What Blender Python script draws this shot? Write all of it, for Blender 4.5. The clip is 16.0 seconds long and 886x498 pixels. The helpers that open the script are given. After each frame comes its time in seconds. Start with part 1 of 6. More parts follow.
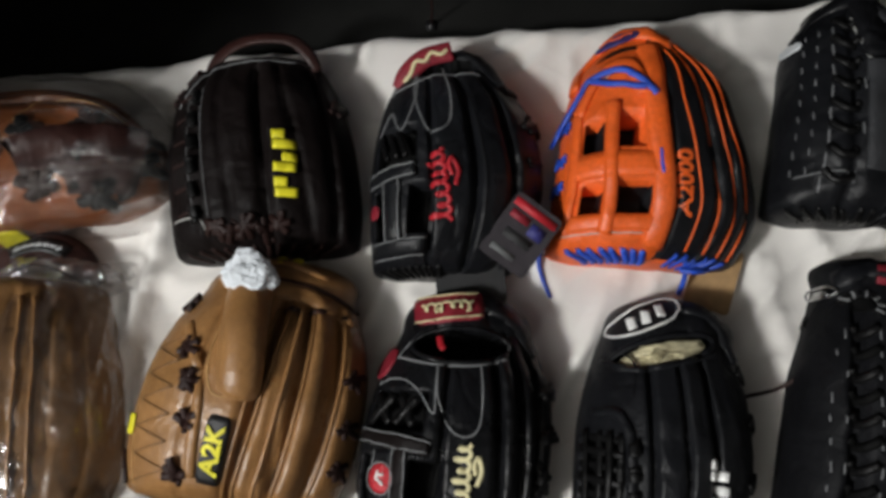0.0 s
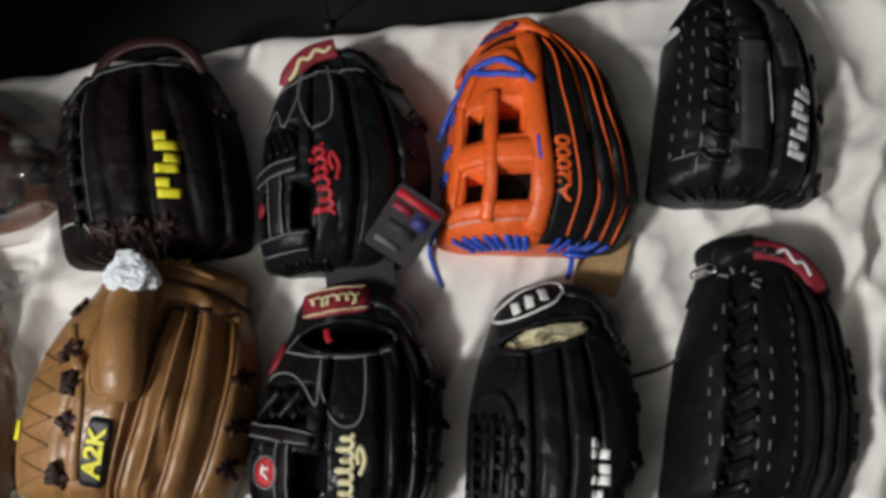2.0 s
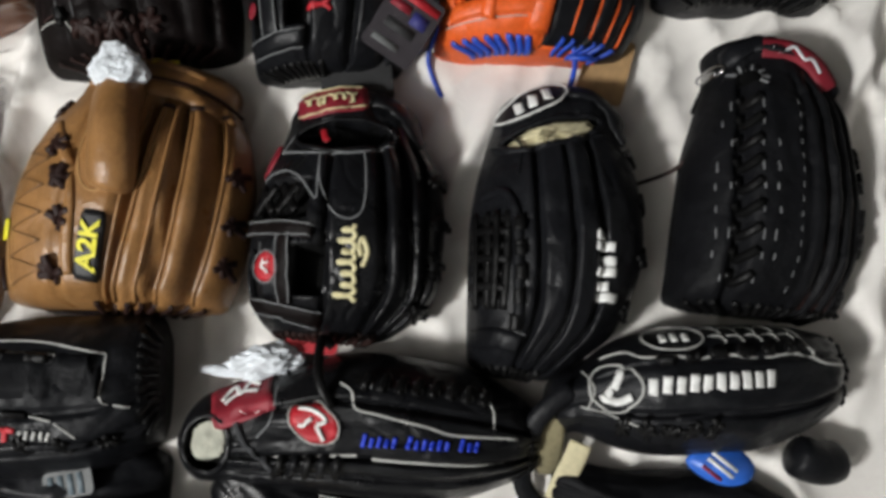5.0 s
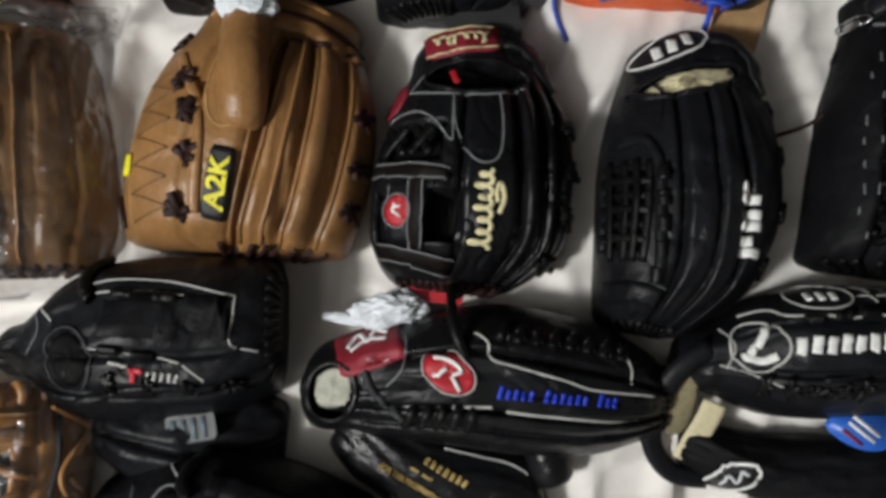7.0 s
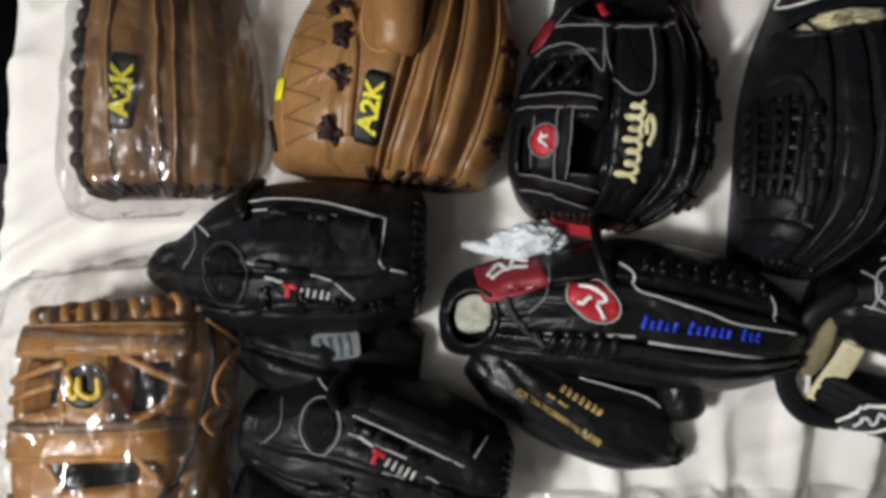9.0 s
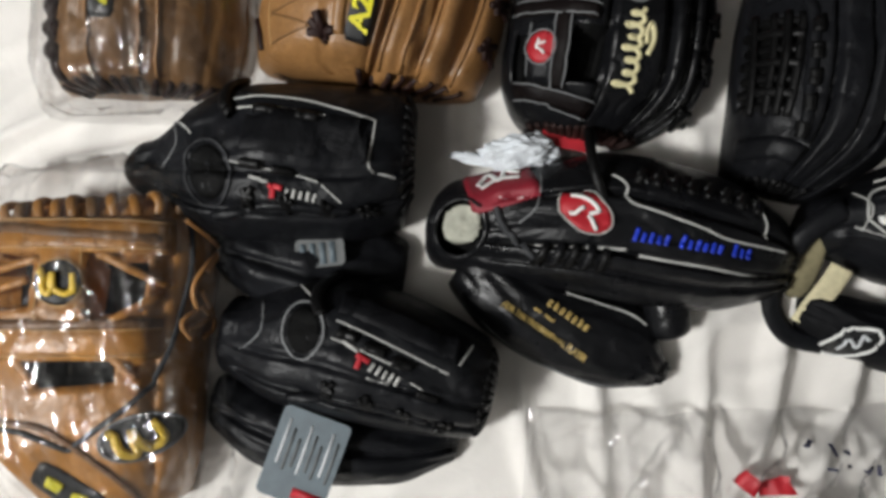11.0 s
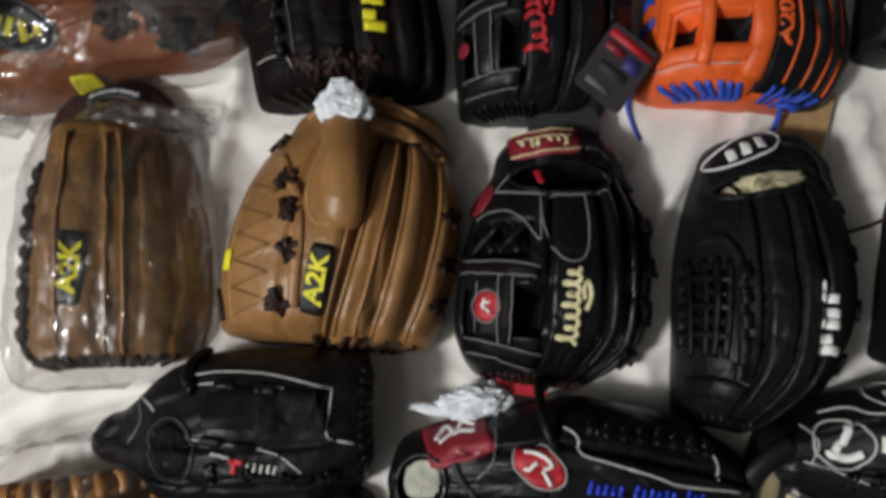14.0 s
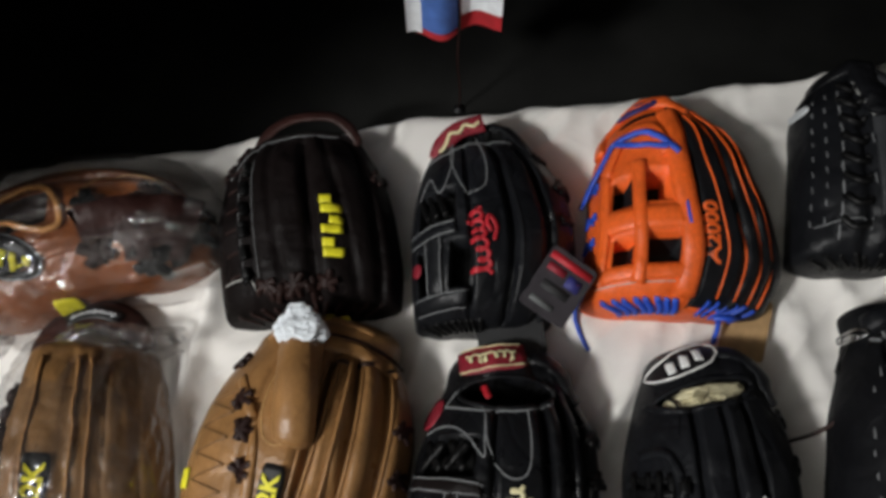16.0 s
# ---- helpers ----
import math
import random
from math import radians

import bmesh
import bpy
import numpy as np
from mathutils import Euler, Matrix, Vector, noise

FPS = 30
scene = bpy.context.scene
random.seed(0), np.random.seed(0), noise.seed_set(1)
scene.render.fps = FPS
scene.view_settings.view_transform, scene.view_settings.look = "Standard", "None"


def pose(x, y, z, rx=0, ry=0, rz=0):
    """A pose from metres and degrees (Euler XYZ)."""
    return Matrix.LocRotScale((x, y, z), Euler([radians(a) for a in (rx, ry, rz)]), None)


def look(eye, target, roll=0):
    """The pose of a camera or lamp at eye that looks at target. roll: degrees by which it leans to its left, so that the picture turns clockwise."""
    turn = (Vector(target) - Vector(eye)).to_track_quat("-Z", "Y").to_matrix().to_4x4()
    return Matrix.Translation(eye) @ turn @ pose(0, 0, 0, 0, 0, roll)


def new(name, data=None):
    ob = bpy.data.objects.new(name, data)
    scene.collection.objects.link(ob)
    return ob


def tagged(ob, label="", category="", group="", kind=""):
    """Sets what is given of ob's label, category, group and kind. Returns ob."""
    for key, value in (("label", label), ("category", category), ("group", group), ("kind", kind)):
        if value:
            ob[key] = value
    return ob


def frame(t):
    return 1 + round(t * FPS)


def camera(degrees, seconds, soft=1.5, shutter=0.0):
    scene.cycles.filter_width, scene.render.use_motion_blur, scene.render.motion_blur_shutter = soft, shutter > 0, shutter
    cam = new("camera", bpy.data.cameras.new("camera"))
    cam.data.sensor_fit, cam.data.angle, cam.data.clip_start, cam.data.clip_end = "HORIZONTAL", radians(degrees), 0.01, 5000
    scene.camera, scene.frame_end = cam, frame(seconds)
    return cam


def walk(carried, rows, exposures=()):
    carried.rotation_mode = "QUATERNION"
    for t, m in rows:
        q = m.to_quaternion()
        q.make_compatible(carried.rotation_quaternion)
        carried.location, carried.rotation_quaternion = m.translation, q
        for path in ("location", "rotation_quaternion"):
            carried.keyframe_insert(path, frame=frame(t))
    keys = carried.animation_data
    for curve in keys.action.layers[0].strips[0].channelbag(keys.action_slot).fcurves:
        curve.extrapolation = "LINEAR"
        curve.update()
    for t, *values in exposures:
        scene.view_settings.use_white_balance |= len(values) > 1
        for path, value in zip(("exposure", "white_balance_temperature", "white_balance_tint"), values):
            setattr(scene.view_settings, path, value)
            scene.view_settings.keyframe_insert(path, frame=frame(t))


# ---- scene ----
cam = camera(57.5, 16.0, soft=3.6, shutter=0.4)
METRES, EYE, TILT, LEAN, TURN = 0.9, 1.01, -75.0, 0.0, 0.0
ROWS = [
    (0.0, 0.0, 0.0, 0.0, 0.0, 0.0, -0.0),
    (0.5, 0.033, 0.0005, -0.002, -0.45, 0.45, 1.11),
    (1.0, 0.0681, -0.0015, -0.0017, -0.77, 0.13, 1.61),
    (1.5, 0.1031, -0.0081, -0.0087, -1.24, 0.32, 2.03),
    (2.0, 0.1257, -0.0132, -0.0208, -1.38, 0.35, 2.43),
    (2.5, 0.1304, -0.0153, -0.0533, -1.87, -0.17, 2.62),
    (3.0, 0.1377, -0.0187, -0.085, -2.05, -0.8, 3.48),
    (3.5, 0.1348, -0.0223, -0.1195, -2.02, -1.07, 3.97),
    (4.0, 0.1277, -0.0083, -0.1554, -2.19, -2.12, 4.01),
    (4.2, 0.1235, -0.0045, -0.1640, -2.84, -2.62, 3.54),
    (6.3, 0.0000, 0.0394, -0.2107, -2.42, -6.45, 2.17),
    (6.5, -0.017, 0.0444, -0.2133, -2.08, -6.3, 1.86),
    (7.0, -0.0513, 0.051, -0.2102, -1.87, -6.81, 1.32),
    (7.5, -0.0944, 0.0467, -0.2094, -1.28, -7.46, 0.5),
    (8.0, -0.1319, 0.039, -0.2162, -0.03, -7.86, -0.74),
    (8.5, -0.1534, 0.0393, -0.2312, 0.21, -8.28, -1.76),
    (9.0, -0.1649, 0.0311, -0.2544, 1.6, -8.89, -0.22),
    (9.5, -0.1652, 0.0348, -0.2971, 1.47, -9.78, -0.26),
    (9.7, -0.1670, 0.0370, -0.3060, 1.21, -10.83, -0.53),
    (11.8, -0.1880, 0.0422, -0.3206, -0.40, -11.53, -2.75),
    (12.0, -0.1876, 0.0422, -0.3206, -0.44, -11.37, -2.73),
    (12.5, -0.1727, 0.0418, -0.2862, -0.4, -8.88, -2.05),
    (13.0, -0.1648, 0.0355, -0.2336, -0.56, -6.27, -0.49),
    (13.5, -0.1508, 0.0352, -0.2042, -0.91, -5.07, 0.79),
    (14.0, -0.1385, 0.0214, -0.1653, -0.85, -2.47, 0.93),
    (14.5, -0.1306, 0.0044, -0.1319, 0.47, 0.15, 0.92),
    (15.0, -0.1025, -0.0086, -0.1144, 0.55, 4.02, 0.97),
    (15.5, -0.071, -0.0263, -0.1061, 0.78, 6.73, 1.54),
    (16.0, -0.0498, -0.0422, -0.096, 0.48, 8.82, 1.56),
]
EXPOSURES = [(0.0, -0.04), (2.0, 0.02), (3.5, 0.15), (4.2, 0.15), (6.5, 0.03), (7.5, -0.12), (8.0, -0.13), (9.0, -0.09), (9.7, -0.1), (12.0, -0.08), (13.0, -0.24), (14.0, -0.26), (15.0, -0.16), (16.0, -0.11)]
walk_rows = [(t, pose(0, 0, EYE, TILT, LEAN, TURN) @ pose(METRES * x, METRES * y, METRES * z, 90 + pitch, roll, yaw)) for t, x, y, z, yaw, pitch, roll in ROWS]
walk(cam, walk_rows, EXPOSURES)

# ---- light ----
world = bpy.data.worlds.new("world")
scene.world = world
world.use_nodes = True
world.node_tree.nodes["Background"].inputs[0].default_value = (0.9, 0.93, 1.0, 1)
world.node_tree.nodes["Background"].inputs[1].default_value = 0.13


def area_lamp(name, eye, target, size, watts, colour):
    data = bpy.data.lights.new(name, "AREA")
    data.shape, data.size, data.energy, data.color = "DISK", size, watts, colour
    ob = new(name, data)
    ob.matrix_world = look(eye, target)
    return ob


LAMP_AT = Vector((-2.0, -1.05, 2.4))
area_lamp("ceiling_lamp_light", LAMP_AT, (0.0, 0.0, 0.0), 0.46, 104, (1.0, 1.0, 0.985))


# ---- materials ----
def material(name):
    m = bpy.data.materials.new(name)
    m.use_nodes = True
    nt = m.node_tree
    return m, nt, nt.nodes["Principled BSDF"]


def node(nt, kind, **inputs):
    n = nt.nodes.new(kind)
    for k, v in inputs.items():
        n.inputs[k].default_value = v
    return n


def noise_ramp(nt, coords, scale, lo, hi, detail=4.0):
    n = node(nt, "ShaderNodeTexNoise", Scale=scale, Detail=detail)
    nt.links.new(coords, n.inputs["Vector"])
    r = nt.nodes.new("ShaderNodeMapRange")
    r.inputs["From Min"].default_value, r.inputs["From Max"].default_value = 0.3, 0.7
    r.inputs["To Min"].default_value, r.inputs["To Max"].default_value = lo, hi
    nt.links.new(n.outputs["Fac"], r.inputs["Value"])
    return r.outputs["Result"]


def scaled_colour(nt, colour, factor):
    mix = nt.nodes.new("ShaderNodeVectorMath")
    mix.operation = "SCALE"
    mix.inputs[0].default_value = colour[:3]
    nt.links.new(factor, mix.inputs["Scale"])
    return mix.outputs[0]


def leather(name, colour, rough=0.42, grain=0.5, vary=0.3, spec=0.5):
    """Grained leather: pebble relief, broad creases, worn patches."""
    m, nt, b = material(name)
    co = nt.nodes.new("ShaderNodeTexCoord").outputs["Object"]
    big = noise_ramp(nt, co, 14.0, 1 - vary, 1 + vary)
    fine = noise_ramp(nt, co, 160.0, 0.88, 1.1)
    mul = nt.nodes.new("ShaderNodeMath")
    mul.operation = "MULTIPLY"
    nt.links.new(big, mul.inputs[0])
    nt.links.new(fine, mul.inputs[1])
    nt.links.new(scaled_colour(nt, colour, mul.outputs[0]), b.inputs["Base Color"])
    nt.links.new(noise_ramp(nt, co, 25.0, rough - 0.1, rough + 0.12), b.inputs["Roughness"])
    b.inputs["Specular IOR Level"].default_value = spec
    vor = node(nt, "ShaderNodeTexVoronoi", Scale=520.0)
    nt.links.new(co, vor.inputs["Vector"])
    crease = node(nt, "ShaderNodeTexNoise", Scale=38.0, Detail=5.0, Distortion=1.2)
    nt.links.new(co, crease.inputs["Vector"])
    b1 = node(nt, "ShaderNodeBump", Strength=grain * 0.6, Distance=0.0006)
    nt.links.new(vor.outputs["Distance"], b1.inputs["Height"])
    b2 = node(nt, "ShaderNodeBump", Strength=grain, Distance=0.004)
    nt.links.new(crease.outputs["Fac"], b2.inputs["Height"])
    nt.links.new(b1.outputs[0], b2.inputs["Normal"])
    nt.links.new(b2.outputs[0], b.inputs["Normal"])
    return m


def plain(name, colour, rough=0.6, vary=0.15, scale=60.0, metal=0.0, bump=0.15):
    m, nt, b = material(name)
    co = nt.nodes.new("ShaderNodeTexCoord").outputs["Object"]
    nt.links.new(scaled_colour(nt, colour, noise_ramp(nt, co, scale, 1 - vary, 1 + vary)), b.inputs["Base Color"])
    b.inputs["Roughness"].default_value, b.inputs["Metallic"].default_value = rough, metal
    n = node(nt, "ShaderNodeTexNoise", Scale=scale * 8, Detail=3.0)
    nt.links.new(co, n.inputs["Vector"])
    bp = node(nt, "ShaderNodeBump", Strength=bump, Distance=0.001)
    nt.links.new(n.outputs["Fac"], bp.inputs["Height"])
    nt.links.new(bp.outputs[0], b.inputs["Normal"])
    return m


def cotton(name, colour):
    """Woven bed linen: fine thread relief, soft creases, faint yellowing."""
    m, nt, b = material(name)
    co = nt.nodes.new("ShaderNodeTexCoord").outputs["Object"]
    nt.links.new(scaled_colour(nt, colour, noise_ramp(nt, co, 5.0, 0.93, 1.04)), b.inputs["Base Color"])
    b.inputs["Roughness"].default_value = 0.85
    b.inputs["Sheen Weight"].default_value = 0.15
    weave = node(nt, "ShaderNodeTexNoise", Scale=900.0, Detail=2.0)
    nt.links.new(co, weave.inputs["Vector"])
    soft = node(nt, "ShaderNodeTexNoise", Scale=22.0, Detail=4.0, Distortion=0.8)
    nt.links.new(co, soft.inputs["Vector"])
    b1 = node(nt, "ShaderNodeBump", Strength=0.12, Distance=0.0005)
    nt.links.new(weave.outputs["Fac"], b1.inputs["Height"])
    b2 = node(nt, "ShaderNodeBump", Strength=0.35, Distance=0.006)
    nt.links.new(soft.outputs["Fac"], b2.inputs["Height"])
    nt.links.new(b1.outputs[0], b2.inputs["Normal"])
    nt.links.new(b2.outputs[0], b.inputs["Normal"])
    return m


def film(name, haze=0.016, fine=9.0, shine=0.2, depth=0.014, rough=0.085, layers=4.5):
    """Thin clear plastic film: mostly see-through, sharp wrinkled highlights."""
    m, nt, b = material(name)
    out = nt.nodes["Material Output"]
    co = nt.nodes.new("ShaderNodeTexCoord").outputs["Object"]
    clear = nt.nodes.new("ShaderNodeBsdfTransparent")
    clear.inputs["Color"].default_value = (0.975, 0.975, 0.975, 1)
    b.inputs["Base Color"].default_value = (0.85, 0.85, 0.85, 1)
    b.inputs["Roughness"].default_value = 0.3
    n = node(nt, "ShaderNodeTexNoise", Scale=fine, Detail=2.5, Distortion=2.0)
    drawn = nt.nodes.new("ShaderNodeMapping")
    drawn.inputs["Scale"].default_value, drawn.inputs["Rotation"].default_value = (1.6, 0.55, 1.2), (0.0, 0.0, 0.5)
    nt.links.new(co, drawn.inputs["Vector"])
    nt.links.new(drawn.outputs[0], n.inputs["Vector"])
    bp = node(nt, "ShaderNodeBump", Strength=0.9, Distance=depth)
    nt.links.new(n.outputs["Fac"], bp.inputs["Height"])
    gloss = nt.nodes.new("ShaderNodeBsdfGlossy")
    gloss.inputs["Roughness"].default_value = rough
    nt.links.new(bp.outputs[0], gloss.inputs["Normal"])
    mix1 = nt.nodes.new("ShaderNodeMixShader")
    mix1.inputs[0].default_value = haze
    nt.links.new(clear.outputs[0], mix1.inputs[1])
    nt.links.new(b.outputs[0], mix1.inputs[2])
    fr = node(nt, "ShaderNodeFresnel", IOR=1.3)
    mul = nt.nodes.new("ShaderNodeMath")
    mul.operation, mul.use_clamp = "MULTIPLY", True
    mul.inputs[1].default_value = layers
    nt.links.new(fr.outputs[0], mul.inputs[0])
    cap = nt.nodes.new("ShaderNodeMath")
    cap.operation = "MINIMUM"
    cap.inputs[1].default_value = shine
    nt.links.new(mul.outputs[0], cap.inputs[0])
    mix2 = nt.nodes.new("ShaderNodeMixShader")
    nt.links.new(cap.outputs[0], mix2.inputs[0])
    nt.links.new(mix1.outputs[0], mix2.inputs[1])
    nt.links.new(gloss.outputs[0], mix2.inputs[2])
    nt.links.new(mix2.outputs[0], out.inputs["Surface"])
    return m


BLACK = leather("black_leather", (0.0072, 0.0076, 0.0092), rough=0.42, spec=0.2)
GLOSSY = leather("glossy_black_leather", (0.0062, 0.0064, 0.0075), rough=0.33, spec=0.24)
ESPRESSO = leather("espresso_leather", (0.0062, 0.0042, 0.0041), rough=0.55, spec=0.1)
# Real trim colour; also carries the shade of the chestnut glove's recess.
BROWN_TRIM = leather("dark_brown_trim_and_recess", (0.03, 0.011, 0.009), rough=0.5, spec=0.3)
TAN = leather("saddle_tan_leather", (0.275, 0.138, 0.049), rough=0.36, vary=0.22)
OAK = leather("oak_brown_leather", (0.185, 0.094, 0.034), rough=0.42, vary=0.25)
CHESTNUT = leather("chestnut_leather", (0.215, 0.062, 0.0135), rough=0.38, vary=0.25)
ORANGE = leather("bright_orange_leather", (0.78, 0.118, 0.016), rough=0.45, vary=0.12)
GREY = leather("charcoal_grey_leather", (0.03, 0.031, 0.034), rough=0.55, spec=0.3)
CREAM = leather("cream_lining", (0.62, 0.56, 0.36), rough=0.75, vary=0.15)
MESH = leather("matt_black_mesh", (0.0054, 0.0056, 0.0068), rough=0.6, grain=0.6, spec=0.14)
# Near-black for recesses and openings, shade put into the colour; also alternate laces.
SHADE_BLACK = leather("shade_black_leather", (0.003, 0.003, 0.003), rough=0.7, spec=0.1)
BLACK_LACE = leather("black_rawhide_lace", (0.0045, 0.0044, 0.0046), rough=0.42, spec=0.2)
BROWN_LACE = leather("brown_rawhide_lace", (0.021, 0.0095, 0.008), rough=0.5, spec=0.2)
TAN_LACE = leather("tan_rawhide_lace", (0.55, 0.26, 0.08), rough=0.5)
BLUE_LACE = leather("royal_blue_lace", (0.02, 0.075, 0.5), rough=0.45)
STITCH = plain("pale_grey_thread", (0.17, 0.175, 0.18), rough=0.7)
WHITE_STITCH = plain("white_thread", (0.42, 0.42, 0.4), rough=0.6)
TAN_STITCH = plain("tan_thread", (0.5, 0.3, 0.12), rough=0.7)
GOLDEN = plain("golden_embroidery", (0.62, 0.42, 0.05), rough=0.5)
YELLOW = plain("yellow_embroidery", (0.75, 0.68, 0.02), rough=0.55)
RED = plain("red_embroidery", (0.42, 0.012, 0.022), rough=0.55)
RED_LABEL = plain("red_woven_label", (0.22, 0.010, 0.022), rough=0.6)
SILVER = plain("silver_print", (0.62, 0.64, 0.66), rough=0.4)
WHITE = plain("white_print", (0.78, 0.78, 0.76), rough=0.5)
IVORY = plain("ivory_embroidery", (0.68, 0.62, 0.36), rough=0.6)
BLUE = plain("blue_embroidery", (0.012, 0.04, 0.5), rough=0.5)
NAVY = plain("navy_label", (0.03, 0.03, 0.16), rough=0.6)
GOLD = plain("gold_stamping", (0.42, 0.3, 0.1), rough=0.4)
BLACK_PATCH = plain("black_patch", (0.004, 0.004, 0.005), rough=0.5)
KRAFT = plain("kraft_card", (0.42, 0.26, 0.12), rough=0.8)
TISSUE = plain("white_tissue", (0.72, 0.76, 0.8), rough=0.9, scale=30)
GREY_CARD = plain("slate_grey_card", (0.105, 0.135, 0.155), rough=0.55)
STUFFING = plain("stuffing_paper", (0.42, 0.42, 0.35), rough=0.85, vary=0.35, scale=45, bump=0.8)
DIM_CREAM = leather("dim_cream_lining", (0.24, 0.21, 0.12), rough=0.8)
GREY_TAG = plain("charcoal_card", (0.02, 0.02, 0.021), rough=0.7)
PALE_CARD = plain("pale_grey_card", (0.11, 0.115, 0.115), rough=0.6)
DARK_CARD = plain("dark_printed_card", (0.04, 0.035, 0.04), rough=0.35)
BLUE_CARD = plain("blue_card", (0.03, 0.14, 0.6), rough=0.35)
METAL = plain("nickel", (0.6, 0.6, 0.6), rough=0.25, metal=1.0)
SHEET = cotton("white_cotton_sheet", (0.84, 0.81, 0.77))
FILM = film("clear_plastic_film", 0.02, 12.0, 0.24, 0.018, 0.08, 4.5)
HAZY_FILM = film("dull_plastic_film", 0.05, 32.0, 0.5, 0.07, 0.15, 5.5)
# Near-black fill that keeps the area beyond the bed dark.
BACKDROP = plain("near_black_board", (0.0075, 0.0075, 0.007), rough=0.9, scale=6, vary=0.5)
BACKDROP.node_tree.nodes["Principled BSDF"].inputs["Specular IOR Level"].default_value = 0.1
HONEY = leather("honey_tan_leather", (0.36, 0.16, 0.036), rough=0.36, vary=0.22)
DARK_THONG = leather("worn_thong", (0.16, 0.078, 0.03), rough=0.5)
PLASTER = plain("plain_wall_paint", (0.58, 0.57, 0.55), rough=0.9, scale=3)
CARPET = plain("dark_carpet", (0.03, 0.028, 0.026), rough=1.0, scale=200)
FLAG_BLUE = plain("flag_blue", (0.06, 0.14, 0.42), rough=0.8)
FLAG_WHITE = plain("flag_white", (0.7, 0.72, 0.74), rough=0.8)
FLAG_RED = plain("flag_red", (0.35, 0.01, 0.015), rough=0.8)
INK = plain("dark_ink", (0.02, 0.02, 0.05), rough=0.7)


# ---- mesh helpers ----
def part(name, bm, mat, parent, label=""):
    me = bpy.data.meshes.new(name)
    bm.to_mesh(me)
    bm.free()
    for m in (mat if isinstance(mat, (list, tuple)) else [mat]):
        me.materials.append(m)
    for p in me.polygons:
        p.use_smooth = True
    ob = new(name, me)
    if parent is not None:
        ob.parent = parent
    if label:
        ob["label"] = label
    return ob


def box(x0, x1, y0, y1, z0, z1, bevel=0.0):
    bm = bmesh.new()
    bmesh.ops.create_cube(bm, size=1)
    bmesh.ops.transform(bm, matrix=Matrix.Translation(((x0 + x1) / 2, (y0 + y1) / 2, (z0 + z1) / 2)) @ Matrix.Diagonal((x1 - x0, y1 - y0, z1 - z0, 1)), verts=bm.verts)
    if bevel:
        bmesh.ops.bevel(bm, geom=bm.edges[:], offset=bevel, segments=2, affect="EDGES")
    return bm


def spline(values, s):
    """A smooth value at s in 0..1 through evenly spaced values (Catmull-Rom)."""
    n = len(values) - 1
    x = min(max(s, 0.0), 1.0) * n
    i = min(int(x), n - 1)
    f = x - i
    p0, p1, p2, p3 = (values[min(max(i + k, 0), n)] for k in (-1, 0, 1, 2))
    return 0.5 * (2 * p1 + (p2 - p0) * f + (2 * p0 - 5 * p1 + 4 * p2 - p3) * f * f + (3 * p1 - p0 - 3 * p2 + p3) * f ** 3)


def smooth(x):
    x = min(max(x, 0.0), 1.0)
    return x * x * (3 - 2 * x)


def sweep(path, ups, width, thick, closed=False, round_=True, taper=0.0, n=8):
    """A strap or cord along a path; ups are the directions of its upper face."""
    bm = bmesh.new()
    rings = []
    m = len(path)
    for i, p in enumerate(path):
        a, b = path[(i - 1) % m if closed else max(i - 1, 0)], path[(i + 1) % m if closed else min(i + 1, m - 1)]
        tan = (b - a).normalized() if (b - a).length > 1e-9 else Vector((0, 1, 0))
        side = tan.cross(ups[i]).normalized()
        up = side.cross(tan).normalized()
        e = abs(2 * i / max(m - 1, 1) - 1)
        k = 1.0 - taper * e ** 4 if taper >= 0 else 0.08 + 0.92 * math.sqrt(max(0.0, 1 - e ** (-taper)))
        ring = []
        for j in range(n):
            ang = 2 * math.pi * (j + 0.5) / n
            cx, cy = math.cos(ang), math.sin(ang)
            if round_:
                px, py = cx, cy
            else:
                big = max(abs(cx), abs(cy))
                px, py = 0.8 * cx / big + 0.2 * cx, 0.8 * cy / big + 0.2 * cy
            ring.append(bm.verts.new(p + side * (px * width * 0.5 * k) + up * (py * thick * 0.5 * k)))
        rings.append(ring)
    for i in range(m if closed else m - 1):
        r, q = rings[i], rings[(i + 1) % m]
        for j in range(n):
            bm.faces.new((r[j], r[(j + 1) % n], q[(j + 1) % n], q[j]))
    if not closed:
        bm.faces.new(rings[0])
        bm.faces.new(rings[-1][::-1])
    bmesh.ops.recalc_face_normals(bm, faces=bm.faces[:])
    return bm


def along(points, n):
    """n points of a smooth curve through the points given."""
    k = len(points[0])
    return [tuple(spline([p[j] for p in points], i / (n - 1)) for j in range(k)) for i in range(n)]


def thing(name, m, label, category, group="", kind=""):
    ob = new(name)
    ob.empty_display_size = 0.05
    ob.matrix_world = m
    return tagged(ob, label, category, group, kind)


UP = Vector((0, 0, 1))


